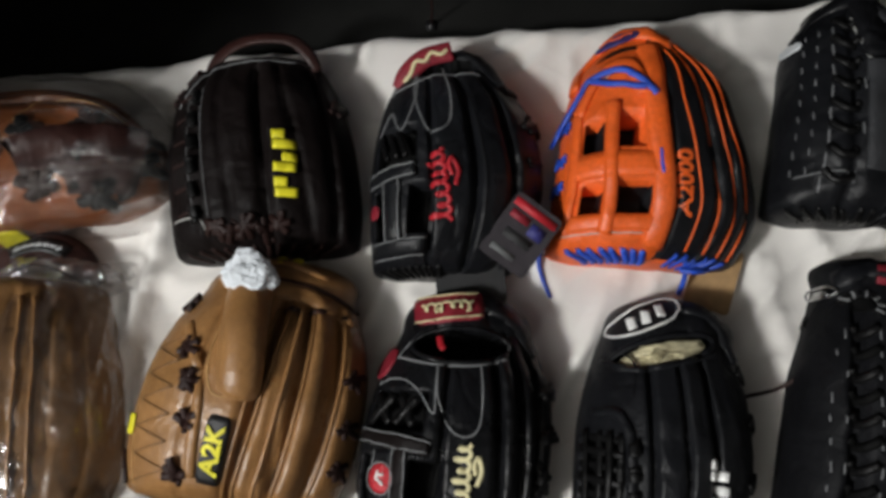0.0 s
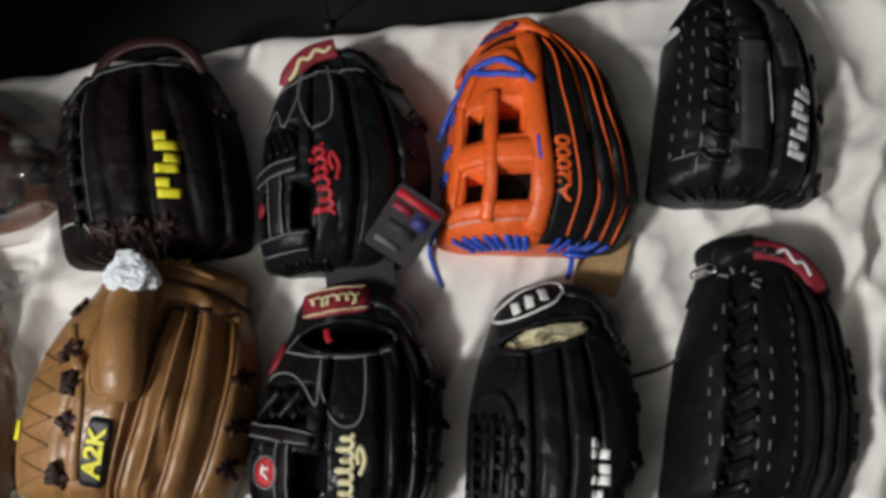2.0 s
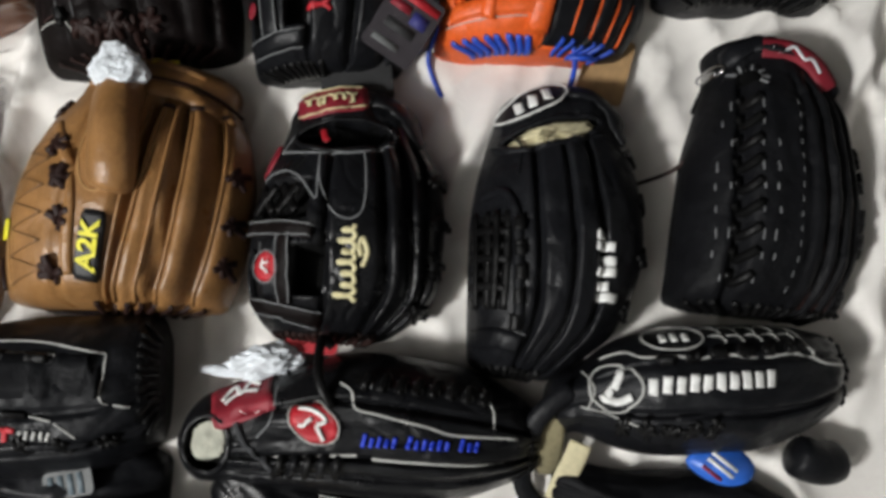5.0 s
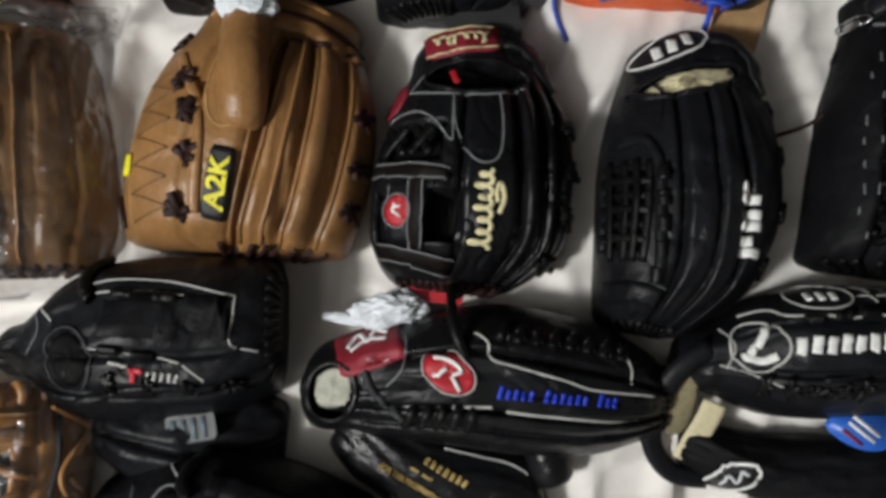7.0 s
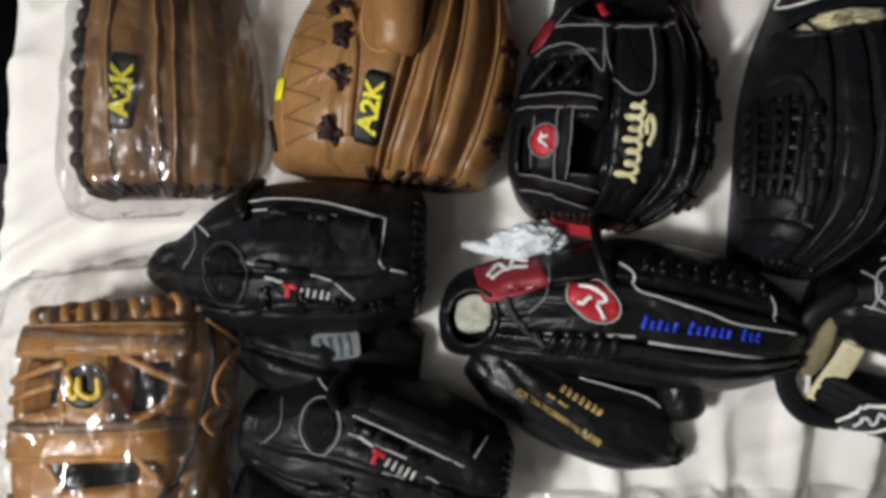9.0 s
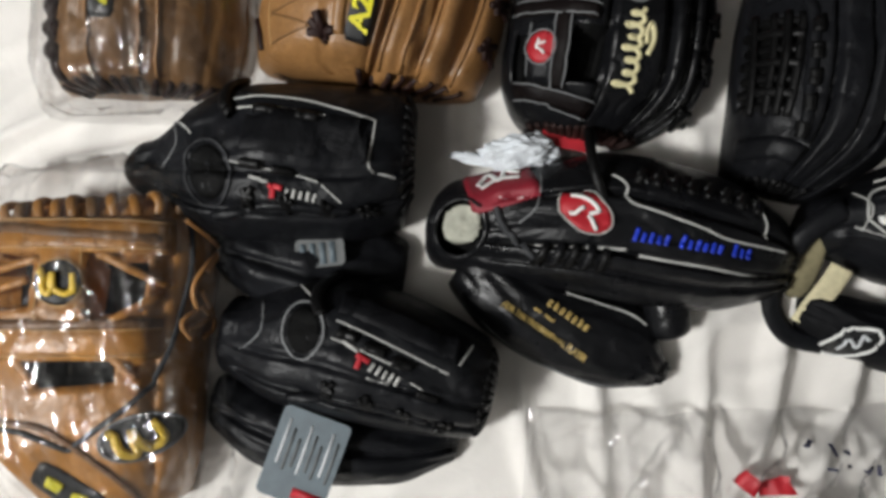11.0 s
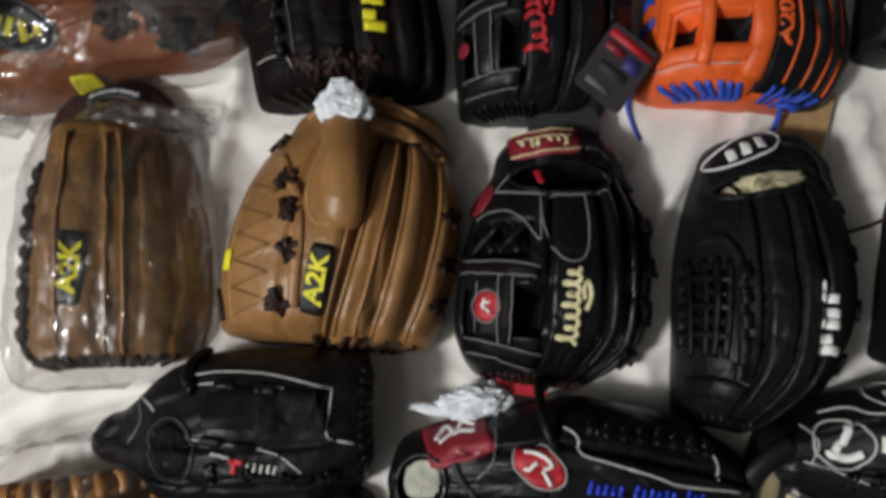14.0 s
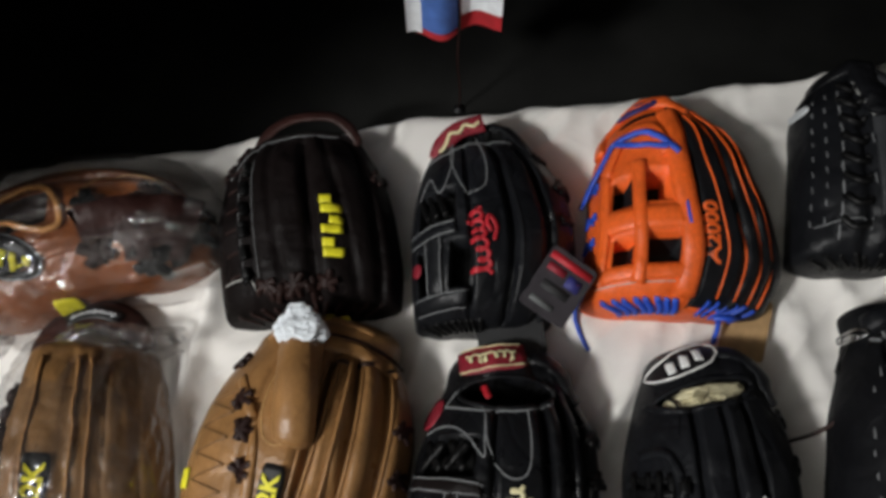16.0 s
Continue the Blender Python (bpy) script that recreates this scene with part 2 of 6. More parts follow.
class Shell:
    """The rounded body of a glove that lies closed: u runs across it (0..1), v from wrist (0) to fingertips (1)."""

    def __init__(self, plan, heights, crest=0.5, grooves=(), recesses=(), blunt=0.08, wrist=0.05, base=0.0, fall=2.3, lumps=0.006, seed=0.0, edge=0.3, droop=0.3, crease=1.0, heel=0.0, heel_mid=0.0, holes=()):
        self.p, self.heights, self.crest, self.grooves, self.recesses = plan, heights, crest, grooves, recesses
        self.heel, self.heel_mid, self.holes = heel, heel_mid, holes
        self.v0 = -heel / plan["length"]
        self.blunt, self.wrist, self.base, self.fall, self.lumps, self.seed, self.edge, self.droop, self.crease = blunt, wrist, base, fall, lumps, seed, edge, droop, crease

    def sides(self, v):
        l, r = spline(self.p["left"], v), spline(self.p["right"], v)
        mid, half = (l + r) / 2, (r - l) / 2
        k = 1.0
        if v > 1 - self.blunt:
            k = 0.72 + 0.28 * math.sqrt(max(0.0, 1 - ((v - 1 + self.blunt) / self.blunt) ** 2))
        if v < 0 and self.heel:
            e = min(1.0, v / self.v0)
            mid += (self.heel_mid - mid) * e
            k = 0.2 + 0.8 * math.sqrt(max(0.0, 1 - e ** 2.4))
        elif v < self.wrist and not self.heel:
            k = 0.86 + 0.14 * math.sqrt(max(0.0, 1 - ((self.wrist - v) / self.wrist) ** 2))
        return mid - half * k, mid + half * k

    def z(self, u, v, cut=True):
        h = spline(self.heights, v)
        lip = self.edge * h
        c = self.crest
        s = (u - c) / (c if u < c else 1 - c)
        z = lip + (h - lip) * max(0.0, 1 - abs(s) ** self.fall) ** 0.55
        if v > 0.9:
            z *= 1 - self.droop * ((v - 0.9) / 0.1) ** 2
        if self.heel and v < 0:
            z *= 1 - 0.32 * min(1.0, v / self.v0) ** 2
        elif v < 0.06 and not self.heel:
            z *= 1 - 0.18 * ((0.06 - v) / 0.06) ** 2
        for u0, u1, depth, wide in self.grooves:
            g = u0 + (u1 - u0) * v
            fade = smooth((v - 0.02) / 0.12)
            d = abs(u - g) / wide
            if d < 1:
                z -= depth * fade * (1 - d) ** 1.6
        if cut:
            for u0, u1, v0, v1, depth in self.recesses:
                e = 0.012
                k = smooth((u - u0) / e + 0.5) * smooth((u1 - u) / e + 0.5) * smooth((v - v0) / e + 0.5) * smooth((v1 - v) / e + 0.5)
                z -= k * min(depth, max(z - 0.012, 0.0))
            for hole in self.holes:
                k = smooth((1.08 - self.hole_d(hole, u, v)) / 0.2)
                z -= k * min(hole[5], max(z - 0.012, 0.0))
        n = self.lumps * noise.noise(Vector((u * 5 + self.seed, v * 5, 3.1)))
        n += 0.35 * self.lumps * noise.noise(Vector((u * 13 - self.seed, v * 11, 7.7)))
        n -= 0.0022 * self.crease * max(0.0, 1 - abs(noise.noise(Vector((u * 6 + v * 2, v * 9 - u * 3, self.seed + 4.4)))) * 9) ** 2
        return self.base + z + n

    def hole_d(self, hole, u, v):
        """How far (u, v) lies from an opening's middle; 1 on its rim."""
        l, r = self.sides(v)
        x, y = l + (r - l) * u - hole[0], self.p["length"] * (1 - v) - hole[1]
        ca, sa = math.cos(radians(hole[4])), math.sin(radians(hole[4]))
        return math.hypot((x * ca + y * sa) / hole[2], (y * ca - x * sa) / hole[3])

    def m(self, x, y):
        """(u, v) of a place given in metres from the glove's base."""
        v = min(max(1 - y / self.p["length"], self.v0), 1.0)
        l, r = self.sides(v)
        return (x - l) / (r - l), 1 - y / self.p["length"]

    def ms(self, *pts):
        return [self.m(q[0], q[1]) + tuple(q[2:]) for q in pts]

    def at(self, u, v, off=0.0, cut=False):
        w = min(max(v, self.v0), 1)
        l, r = self.sides(w)
        q = Vector((l + (r - l) * u, self.p["length"] * (1 - v), self.z(min(max(u, 0), 1), w, cut)))
        return q + self.normal(u, v) * off if off else q

    def normal(self, u, v):
        u, v = min(max(u, 0.02), 0.98), min(max(v, self.v0 + 0.02), 0.98)
        e = 0.012
        a = self.at(u + e, v) - self.at(u - e, v)
        b = self.at(u, v - e) - self.at(u, v + e)
        return a.cross(b).normalized()

    def body(self, nu=64, nv=72):
        bm = bmesh.new()
        if self.holes:
            nu, nv = 88, 96
        rows = []
        for j in range(nv + 1):
            v = self.v0 + (1 - self.v0) * j / nv
            l, r = self.sides(v)
            y = self.p["length"] * (1 - v)
            row = []
            for i in range(nu + 1):
                u = 0.5 - 0.5 * math.cos(math.pi * i / nu) if not (self.recesses or self.holes) else i / nu
                row.append(bm.verts.new((l + (r - l) * u, y, self.z(u, v))))
            za, zb, w = row[0].co.z, row[-1].co.z, r - l
            under = [bm.verts.new((l + w * a, y, self.base + (b * (zb if a > 0.5 else za) if b else 0.0))) for a, b in ((1.0, 0.5), (0.97, 0.2), (0.9, 0.0), (0.1, 0.0), (0.03, 0.2), (0.0, 0.5))]
            for q, a in zip(under, (0.5, 0.2, 0, 0, 0.2, 0.5)):
                if a:
                    q.co.z = self.base + ((zb if q.co.x > (l + r) / 2 else za) - self.base) * a
            rows.append(row + under)
        m = len(rows[0])
        for j in range(nv):
            a, b = rows[j], rows[j + 1]
            for i in range(m):
                f = bm.faces.new((a[i], b[i], b[(i + 1) % m], a[(i + 1) % m]))
                if i < nu:
                    u, v = (i + 0.5) / nu, self.v0 + (1 - self.v0) * (j + 0.5) / nv
                    for hole in self.holes:
                        if self.hole_d(hole, u, v) < 1.0:
                            f.material_index = hole[6]
                    # Recess floors take the second material; a dark one carries their shade.
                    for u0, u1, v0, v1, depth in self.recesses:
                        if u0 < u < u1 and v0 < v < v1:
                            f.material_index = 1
        bm.faces.new(rows[0])
        bm.faces.new(rows[-1][::-1])
        bmesh.ops.recalc_face_normals(bm, faces=bm.faces[:])
        return bm

    # features laid on the surface
    def strap(self, name, pts, width, thick, mat, parent, off=0.0, n=24, flat=True, label="", taper=0.0):
        uv = along(pts, n) if len(pts) > 2 else [tuple(a + (b - a) * i / (n - 1) for a, b in zip(pts[0], pts[1])) for i in range(n)]
        ups = [self.normal(p[0], p[1]) for p in uv]
        path = [self.at(p[0], p[1]) + k * (off + (p[2] if len(p) > 2 else 0.0)) for p, k in zip(uv, ups)]
        return part(name, sweep(path, ups, width, thick, round_=not flat, taper=taper), mat, parent, label)

    def stitch(self, pts, mat, parent, width=0.0022, n=28, name="stitching"):
        return self.strap(name, pts, width, width * 0.8, mat, parent, off=0.0006, n=n, flat=False)

    def patch(self, name, u, v, wide, high, turn, mat, parent, off=0.0015, oval=True, label="", thick=0.002, power=2.0):
        """A flat patch (oval or rounded oblong) draped on the surface, centred on (u, v)."""
        bm = bmesh.new()
        l, r = self.sides(v)
        cx, cy = l + (r - l) * u, self.p["length"] * (1 - v)
        ca, sa = math.cos(radians(turn)), math.sin(radians(turn))
        n_ring, n_seg = 5, 36
        pw = power if oval else 9.0
        rings = []
        for k in range(n_ring + 2):
            f = min(1.0, k / n_ring)
            ring = []
            for j in range(n_seg):
                ang = 2 * math.pi * j / n_seg
                c, s = math.cos(ang), math.sin(ang)
                d = (abs(c) ** pw + abs(s) ** pw) ** (-1 / pw)
                x, y = 0.5 * wide * f * d * c, 0.5 * high * f * d * s
                uu, vv = self.m(cx + x * ca - y * sa, cy + x * sa + y * ca)
                ring.append(bm.verts.new(self.at(uu, vv, off if k <= n_ring else off - thick)))
                if k == 0:
                    break
            rings.append(ring)
        for j in range(n_seg):
            bm.faces.new((rings[0][0], rings[1][j], rings[1][(j + 1) % n_seg]))
            for k in range(1, n_ring + 1):
                bm.faces.new((rings[k][j], rings[k + 1][j], rings[k + 1][(j + 1) % n_seg], rings[k][(j + 1) % n_seg]))
        bmesh.ops.recalc_face_normals(bm, faces=bm.faces[:])
        return part(name, bm, mat, parent, label)

    def ring(self, name, u, v, wide, high, turn, width, mat, parent, off=0.002, n=40):
        l, r = self.sides(v)
        cx, cy = l + (r - l) * u, self.p["length"] * (1 - v)
        ca, sa = math.cos(radians(turn)), math.sin(radians(turn))
        path, ups = [], []
        for j in range(n):
            ang = 2 * math.pi * j / n
            x, y = 0.5 * wide * math.cos(ang), 0.5 * high * math.sin(ang)
            uu, vv = self.m(cx + x * ca - y * sa, cy + x * sa + y * ca)
            ups.append(self.normal(uu, vv))
            path.append(self.at(uu, vv) + ups[-1] * off)
        return part(name, sweep(path, ups, width, width * 0.6, closed=True), mat, parent)

    def strokes(self, name, u, v, turn, lines, width, mat, parent, off=0.0015, label="", tk=0.35, flat=True, split=False):
        """Printed or sewn marks: lines in metres round (u, v), all in one part."""
        l, r = self.sides(v)
        cx, cy = l + (r - l) * u, self.p["length"] * (1 - v)
        ca, sa = math.cos(radians(turn)), math.sin(radians(turn))
        whole = bmesh.new()
        for line in lines:
            w = width
            path, ups = [], []
            dense = along(line, 6 * (len(line) - 1) + 1) if len(line) > 2 else [tuple(a + (b - a) * i / 6 for a, b in zip(line[0], line[1])) for i in range(7)]
            for x, y in dense:
                uu, vv = self.m(cx + x * ca - y * sa, cy + x * sa + y * ca)
                ups.append(self.normal(uu, vv))
                path.append(self.at(uu, vv) + ups[-1] * off)
            bm = sweep(path, ups, w, w * tk, round_=not flat, n=8)
            if split:
                part(name, bm, mat, parent, label)
                continue
            me = bpy.data.meshes.new("tmp")
            bm.to_mesh(me)
            bm.free()
            whole.from_mesh(me)
            bpy.data.meshes.remove(me)
        return None if split else part(name, whole, mat, parent, label)

    def text(self, body, u, v, turn, size, mat, parent, off=0.0012, name="lettering", shear=0.0, bold=0.0, stretch=1.0):
        cu = bpy.data.curves.new("tmp", "FONT")
        cu.body, cu.size, cu.align_x, cu.align_y, cu.extrude, cu.shear, cu.offset = body, size, "CENTER", "CENTER", 0.0008, shear, bold
        ob = bpy.data.objects.new("tmp", cu)
        scene.collection.objects.link(ob)
        me = bpy.data.meshes.new_from_object(ob.evaluated_get(bpy.context.evaluated_depsgraph_get()))
        bpy.data.objects.remove(ob)
        bpy.data.curves.remove(cu)
        bm = bmesh.new()
        bm.from_mesh(me)
        bpy.data.meshes.remove(me)
        l, r = self.sides(v)
        cx, cy = l + (r - l) * u, self.p["length"] * (1 - v)
        ca, sa = math.cos(radians(turn)), math.sin(radians(turn))
        for q in bm.verts:
            x, y, z = q.co
            x *= stretch
            q.co = self.at(*self.m(cx + x * ca - y * sa, cy + x * sa + y * ca), off + z)
        return part(name, bm, mat, parent)


def cuff(shell, parent, reach, rise, mat, band=0.03, thick=0.007, u0=0.04, u1=0.96, lean=40, name="wrist_strap", lift=0.0, skew=0.0):
    """The wrist strap: a band that arches from one side of the wrist opening to the other."""
    a, b = shell.at(u0, 0.03), shell.at(u1, 0.03)
    path, ups = [], []
    for i in range(25):
        s = i / 24
        k = math.sin(math.pi * s) ** 0.75
        p = a.lerp(b, s)
        p.y = shell.p["length"] * 0.99 + reach * k * (1 + skew * (s - 0.5))
        p.z = max(0.012, p.z * 0.9 + rise * k + lift)
        path.append(p)
        ups.append(Vector((0.25 * (s - 0.5), math.sin(radians(lean)), math.cos(radians(lean)))))
    return path, ups, part(name, sweep(path, ups, band, thick, round_=False, taper=0.55), mat, parent)


def cuff_label(path, ups, parent, s0, s1, width, mat, edge=None, off=0.005, name="wrist_label", label=""):
    i0, i1 = int(s0 * 24), int(s1 * 24)
    p = [path[i] + ups[i] * off for i in range(i0, i1 + 1)]
    ob = part(name, sweep(p, ups[i0:i1 + 1], width, 0.002, round_=False), mat, parent, label)
    if edge is not None:
        n = i1 - i0 - 2
        line = []
        for k in range(n * 3):
            x = i0 + 1 + k / 3
            a, f = int(x), x - int(x)
            q = path[a].lerp(path[a + 1], f) + ups[a] * (off + 0.0012)
            w = (path[a + 1] - path[a]).normalized().cross(ups[a])
            line.append(q + w * width * 0.16 * math.sin(2.4 * k) * (1 + 0.5 * math.sin(k)))
        part("label_mark", sweep(line, [ups[i0 + 1]] * len(line), width * 0.1, 0.0016, round_=False), edge, ob)
    return ob


def placed(plan, base=0.0):
    return pose(plan["at"][0], plan["at"][1], base, 0, 0, plan["turn"])
# ---- setting ----
def sheet_edge(x):
    return 0.59 + 0.1 * x


# long soft folds: x, y, direction, half length, half width, height
FOLDS = (
    (0.20, -0.36, 72, 0.20, 0.0126, 0.0266), (0.27, -0.37, 66, 0.18, 0.0144, 0.0304), (0.12, -0.42, 86, 0.16, 0.0090, 0.0190),
    (0.02, -0.40, 96, 0.14, 0.0108, 0.0190), (-0.05, -0.42, 100, 0.14, 0.0090, 0.0171), (0.68, 0.28, 62, 0.35, 0.0180, 0.0380),
    (0.66, 0.05, 74, 0.30, 0.0216, 0.0342), (0.60, 0.36, 50, 0.22, 0.0126, 0.0228), (0.72, -0.12, 95, 0.25, 0.0180, 0.0304),
    (-0.14, -0.06, 82, 0.14, 0.0090, 0.0152), (-0.10, 0.12, 70, 0.14, 0.0108, 0.0190), (0.14, 0.10, 60, 0.16, 0.0108, 0.0190),
    (-0.62, -0.10, 30, 0.14, 0.0108, 0.0190), (-0.56, -0.14, 20, 0.12, 0.0090, 0.0190), (-0.38, 0.20, 80, 0.18, 0.0126, 0.0190),
)


def sheet_z(x, y):
    """The bed linen's relief: broad sag, long folds, small creases."""
    p = Vector((x, y, 0))
    z = 0.008 * noise.noise(p * 3.0) + 0.005 * noise.noise(p * 7.0 + Vector((5, 1, 0)))
    q = Vector((x * 9 + y * 3.5, y * 1.6 - x * 0.6, 1.7))
    right = smooth((x - 0.25) / 0.4) + smooth((-0.3 - y) / 0.15) * smooth((x + 0.15) / 0.2)
    z += 0.02 * min(right, 1.2) * (1 - abs(2 * noise.noise(q))) ** 2
    q = Vector((x * 5 - y * 6, x * 2 + y * 3, 8.0))
    z += 0.009 * (1 - abs(2.2 * noise.noise(q))) ** 3 + 0.006 * (1 - abs(2 * noise.noise(q * 2.6))) ** 4
    for fx, fy, turn, half, wide, high in FOLDS:
        ca, sa = math.cos(radians(turn)), math.sin(radians(turn))
        a, c = (x - fx) * ca + (y - fy) * sa, -(x - fx) * sa + (y - fy) * ca
        c += 0.02 * noise.noise(Vector((a * 7, fx * 9, 0.5)))
        if abs(a) < half:
            z += high * math.exp(-(c / wide) ** 2) * (1 - (a / half) ** 2)
    return z


def build_sheet():
    bm = bmesh.new()
    nx, ny = 260, 240
    x0, x1, y0 = -0.715, 1.25, -1.15
    grid = []
    for j in range(ny + 1):
        row = []
        for i in range(nx + 1):
            x = x0 + (x1 - x0) * i / nx
            top = sheet_edge(x) + 0.012 * noise.noise(Vector((x * 5, 0, 2))) + 0.006 * noise.noise(Vector((x * 17, 0, 4)))
            y = y0 + (top - y0) * j / ny
            z = sheet_z(x, y)
            dy, dx = (top - y) / 0.03, (x - x0) / 0.04
            if dy < 1:
                z -= 0.035 * (1 - dy) ** 2
            if dx < 1:
                z -= 0.05 * (1 - dx) ** 2
            row.append(bm.verts.new((x, y, z)))
        grid.append(row)
    for j in range(ny):
        for i in range(nx):
            bm.faces.new((grid[j][i], grid[j][i + 1], grid[j + 1][i + 1], grid[j + 1][i]))
    # hanging sides
    for line in (grid[-1][::-1], [r[0] for r in grid]):
        low = [bm.verts.new((q.co.x, q.co.y, -0.4)) for q in line]
        for a, b, c, d in zip(line, line[1:], low[1:], low):
            bm.faces.new((a, d, c, b))
    bmesh.ops.recalc_face_normals(bm, faces=bm.faces[:])
    return bm


sheet = tagged(part("bed_sheet", build_sheet(), SHEET, None), "creased white cotton sheet spread over a bed", "bed sheet")
mattress = tagged(part("mattress", box(-0.67, 1.2, -1.1, 0.44, -0.38, -0.06, 0.04), SHEET, None), "mattress under the white sheet", "mattress")
# Near-black filler ledge added to hide the floor beyond the sheet.
ledge = tagged(part("filler_ledge", box(-1.4, 1.6, 0.0, 0.36, -0.42, -0.1, 0.01), BACKDROP, None), "near-black filler ledge added behind the bed", "ledge", kind="structure")
ledge.matrix_world = pose(0, 0.618, 0, 0, 0, 5.7)
part("floor", box(-2.6, 2.6, -2.6, 1.9, -0.5, -0.42), CARPET, None)["kind"] = "structure"
part("wall_north", box(-2.6, 2.6, 1.14, 1.24, -0.42, 2.5), BACKDROP, None)["kind"] = "structure"
part("wall_south", box(-2.6, 2.6, -2.7, -2.6, -0.42, 2.5), PLASTER, None)["kind"] = "structure"
part("wall_west", box(-2.7, -2.6, -2.7, 1.9, -0.42, 2.5), PLASTER, None)["kind"] = "structure"
part("wall_east", box(2.6, 2.7, -2.7, 1.9, -0.42, 2.5), PLASTER, None)["kind"] = "structure"
# Unseen wall stub added to block lamp light from the upper left.
part("wall_light_blocker", box(-0.97, -0.85, 0.07, 1.14, -0.42, 2.5), BACKDROP, None)["kind"] = "structure"
part("ceiling", box(-2.7, 2.7, -2.7, 1.9, 2.5, 2.6), PLASTER, None)["kind"] = "structure"

# ---- plans of the gloves, metres and degrees on the bed ----
G_BROWNWEB = dict(at=(-0.226, 0.249), turn=3.5, length=0.256, left=(-0.080, -0.106, -0.115, -0.116, -0.112, -0.106), right=(0.084, 0.104, 0.118, 0.124, 0.126, 0.120))
G_REDSCRIPT = dict(at=(-0.002, 0.226), turn=0.2, length=0.267, left=(-0.058, -0.076, -0.086, -0.089, -0.089, -0.085), right=(0.078, 0.114, 0.127, 0.129, 0.113, 0.086))
G_ORANGE = dict(at=(0.239, 0.241), turn=-4.5, length=0.296, left=(-0.050, -0.084, -0.096, -0.102, -0.107, -0.112), right=(0.050, 0.110, 0.128, 0.142, 0.147, 0.120))
G_GREY = dict(at=(0.511, 0.293), turn=-4.7, length=0.289, left=(-0.042, -0.074, -0.083, -0.091, -0.099, -0.106), right=(0.056, 0.102, 0.114, 0.119, 0.118, 0.106))
G_BAGTAN = dict(at=(-0.355, 0.362), turn=-266.1, length=0.312, left=(-0.094, -0.099, -0.081, -0.061, -0.058, -0.033), right=(0.095, 0.111, 0.118, 0.115, 0.096, 0.040))
G_BAGBROWN = dict(at=(-0.489, -0.061), turn=2.3, length=0.276, left=(-0.074, -0.079, -0.086, -0.091, -0.094, -0.091), right=(0.075, 0.093, 0.104, 0.108, 0.107, 0.091))
G_TAN = dict(at=(-0.251, -0.044), turn=-5.3, length=0.251, left=(-0.060, -0.090, -0.108, -0.117, -0.120, -0.114), right=(0.118, 0.137, 0.146, 0.145, 0.138, 0.122))
G_CREAM = dict(at=(-0.015, -0.089), turn=-6.6, length=0.246, left=(-0.062, -0.077, -0.089, -0.093, -0.091, -0.071), right=(0.095, 0.119, 0.127, 0.127, 0.118, 0.073))
G_WHITEMARK = dict(at=(0.202, -0.143), turn=-12.8, length=0.303, left=(-0.072, -0.080, -0.083, -0.077, -0.069, -0.060), right=(0.084, 0.106, 0.119, 0.116, 0.096, 0.042))
G_CENTRELACE = dict(at=(0.473, -0.088), turn=-9.2, length=0.297, left=(-0.058, -0.070, -0.084, -0.089, -0.093, -0.097), right=(0.080, 0.107, 0.118, 0.122, 0.116, 0.095))
G_SIDEA = dict(at=(-0.195, -0.128), turn=89.4, length=0.272, left=(-0.045, -0.082, -0.093, -0.093, -0.088, -0.065), right=(0.014, 0.058, 0.077, 0.080, 0.080, 0.078))
G_LABEL = dict(at=(0.211, -0.224), turn=82.3, length=0.351, left=(-0.060, -0.062, -0.063, -0.064, -0.056, -0.032), right=(0.040, 0.066, 0.091, 0.092, 0.082, 0.052))
G_CIRCLE = dict(at=(0.557, -0.159), turn=-269.6, length=0.299, left=(-0.046, -0.072, -0.080, -0.081, -0.069, -0.042), right=(0.023, 0.053, 0.062, 0.061, 0.057, 0.044))
G_SIDEB = dict(at=(-0.106, -0.358), turn=79.4, length=0.273, left=(-0.048, -0.064, -0.067, -0.067, -0.064, -0.058), right=(0.032, 0.064, 0.080, 0.077, 0.066, 0.050))
G_PALM = dict(at=(-0.515, -0.179), turn=-173.7, length=0.319, left=(-0.066, -0.083, -0.090, -0.099, -0.109, -0.100), right=(0.071, 0.117, 0.129, 0.127, 0.121, 0.105))
LOBE_LABEL = dict(at=(0.080, -0.339), turn=60.6, length=0.239, left=(-0.037, -0.053, -0.058, -0.053, -0.043, -0.017), right=(0.026, 0.027, 0.028, 0.038, 0.047, 0.017))
LOBE_CIRCLE = dict(at=(0.499, -0.310), turn=78.7, length=0.273, left=(-0.028, -0.045, -0.052, -0.049, -0.039, -0.013), right=(0.024, 0.019, 0.022, 0.030, 0.030, 0.014))
LOBE_SIDEA = dict(at=(-0.197, -0.245), turn=83.7, length=0.201, left=(-0.031, -0.048, -0.064, -0.076, -0.076, -0.049), right=(0.029, 0.033, 0.038, 0.043, 0.048, 0.046))
LOBE_SIDEB = dict(at=(-0.133, -0.427), turn=81.2, length=0.265, left=(-0.031, -0.054, -0.064, -0.060, -0.049, -0.022), right=(0.031, 0.026, 0.025, 0.024, 0.022, 0.022))

# ---- kinds of detail ----
GROUP = "gloves on the bed"


def glove(plan, label, base=0.0):
    return thing("baseball_glove", placed(plan, base), label, "baseball glove", GROUP)


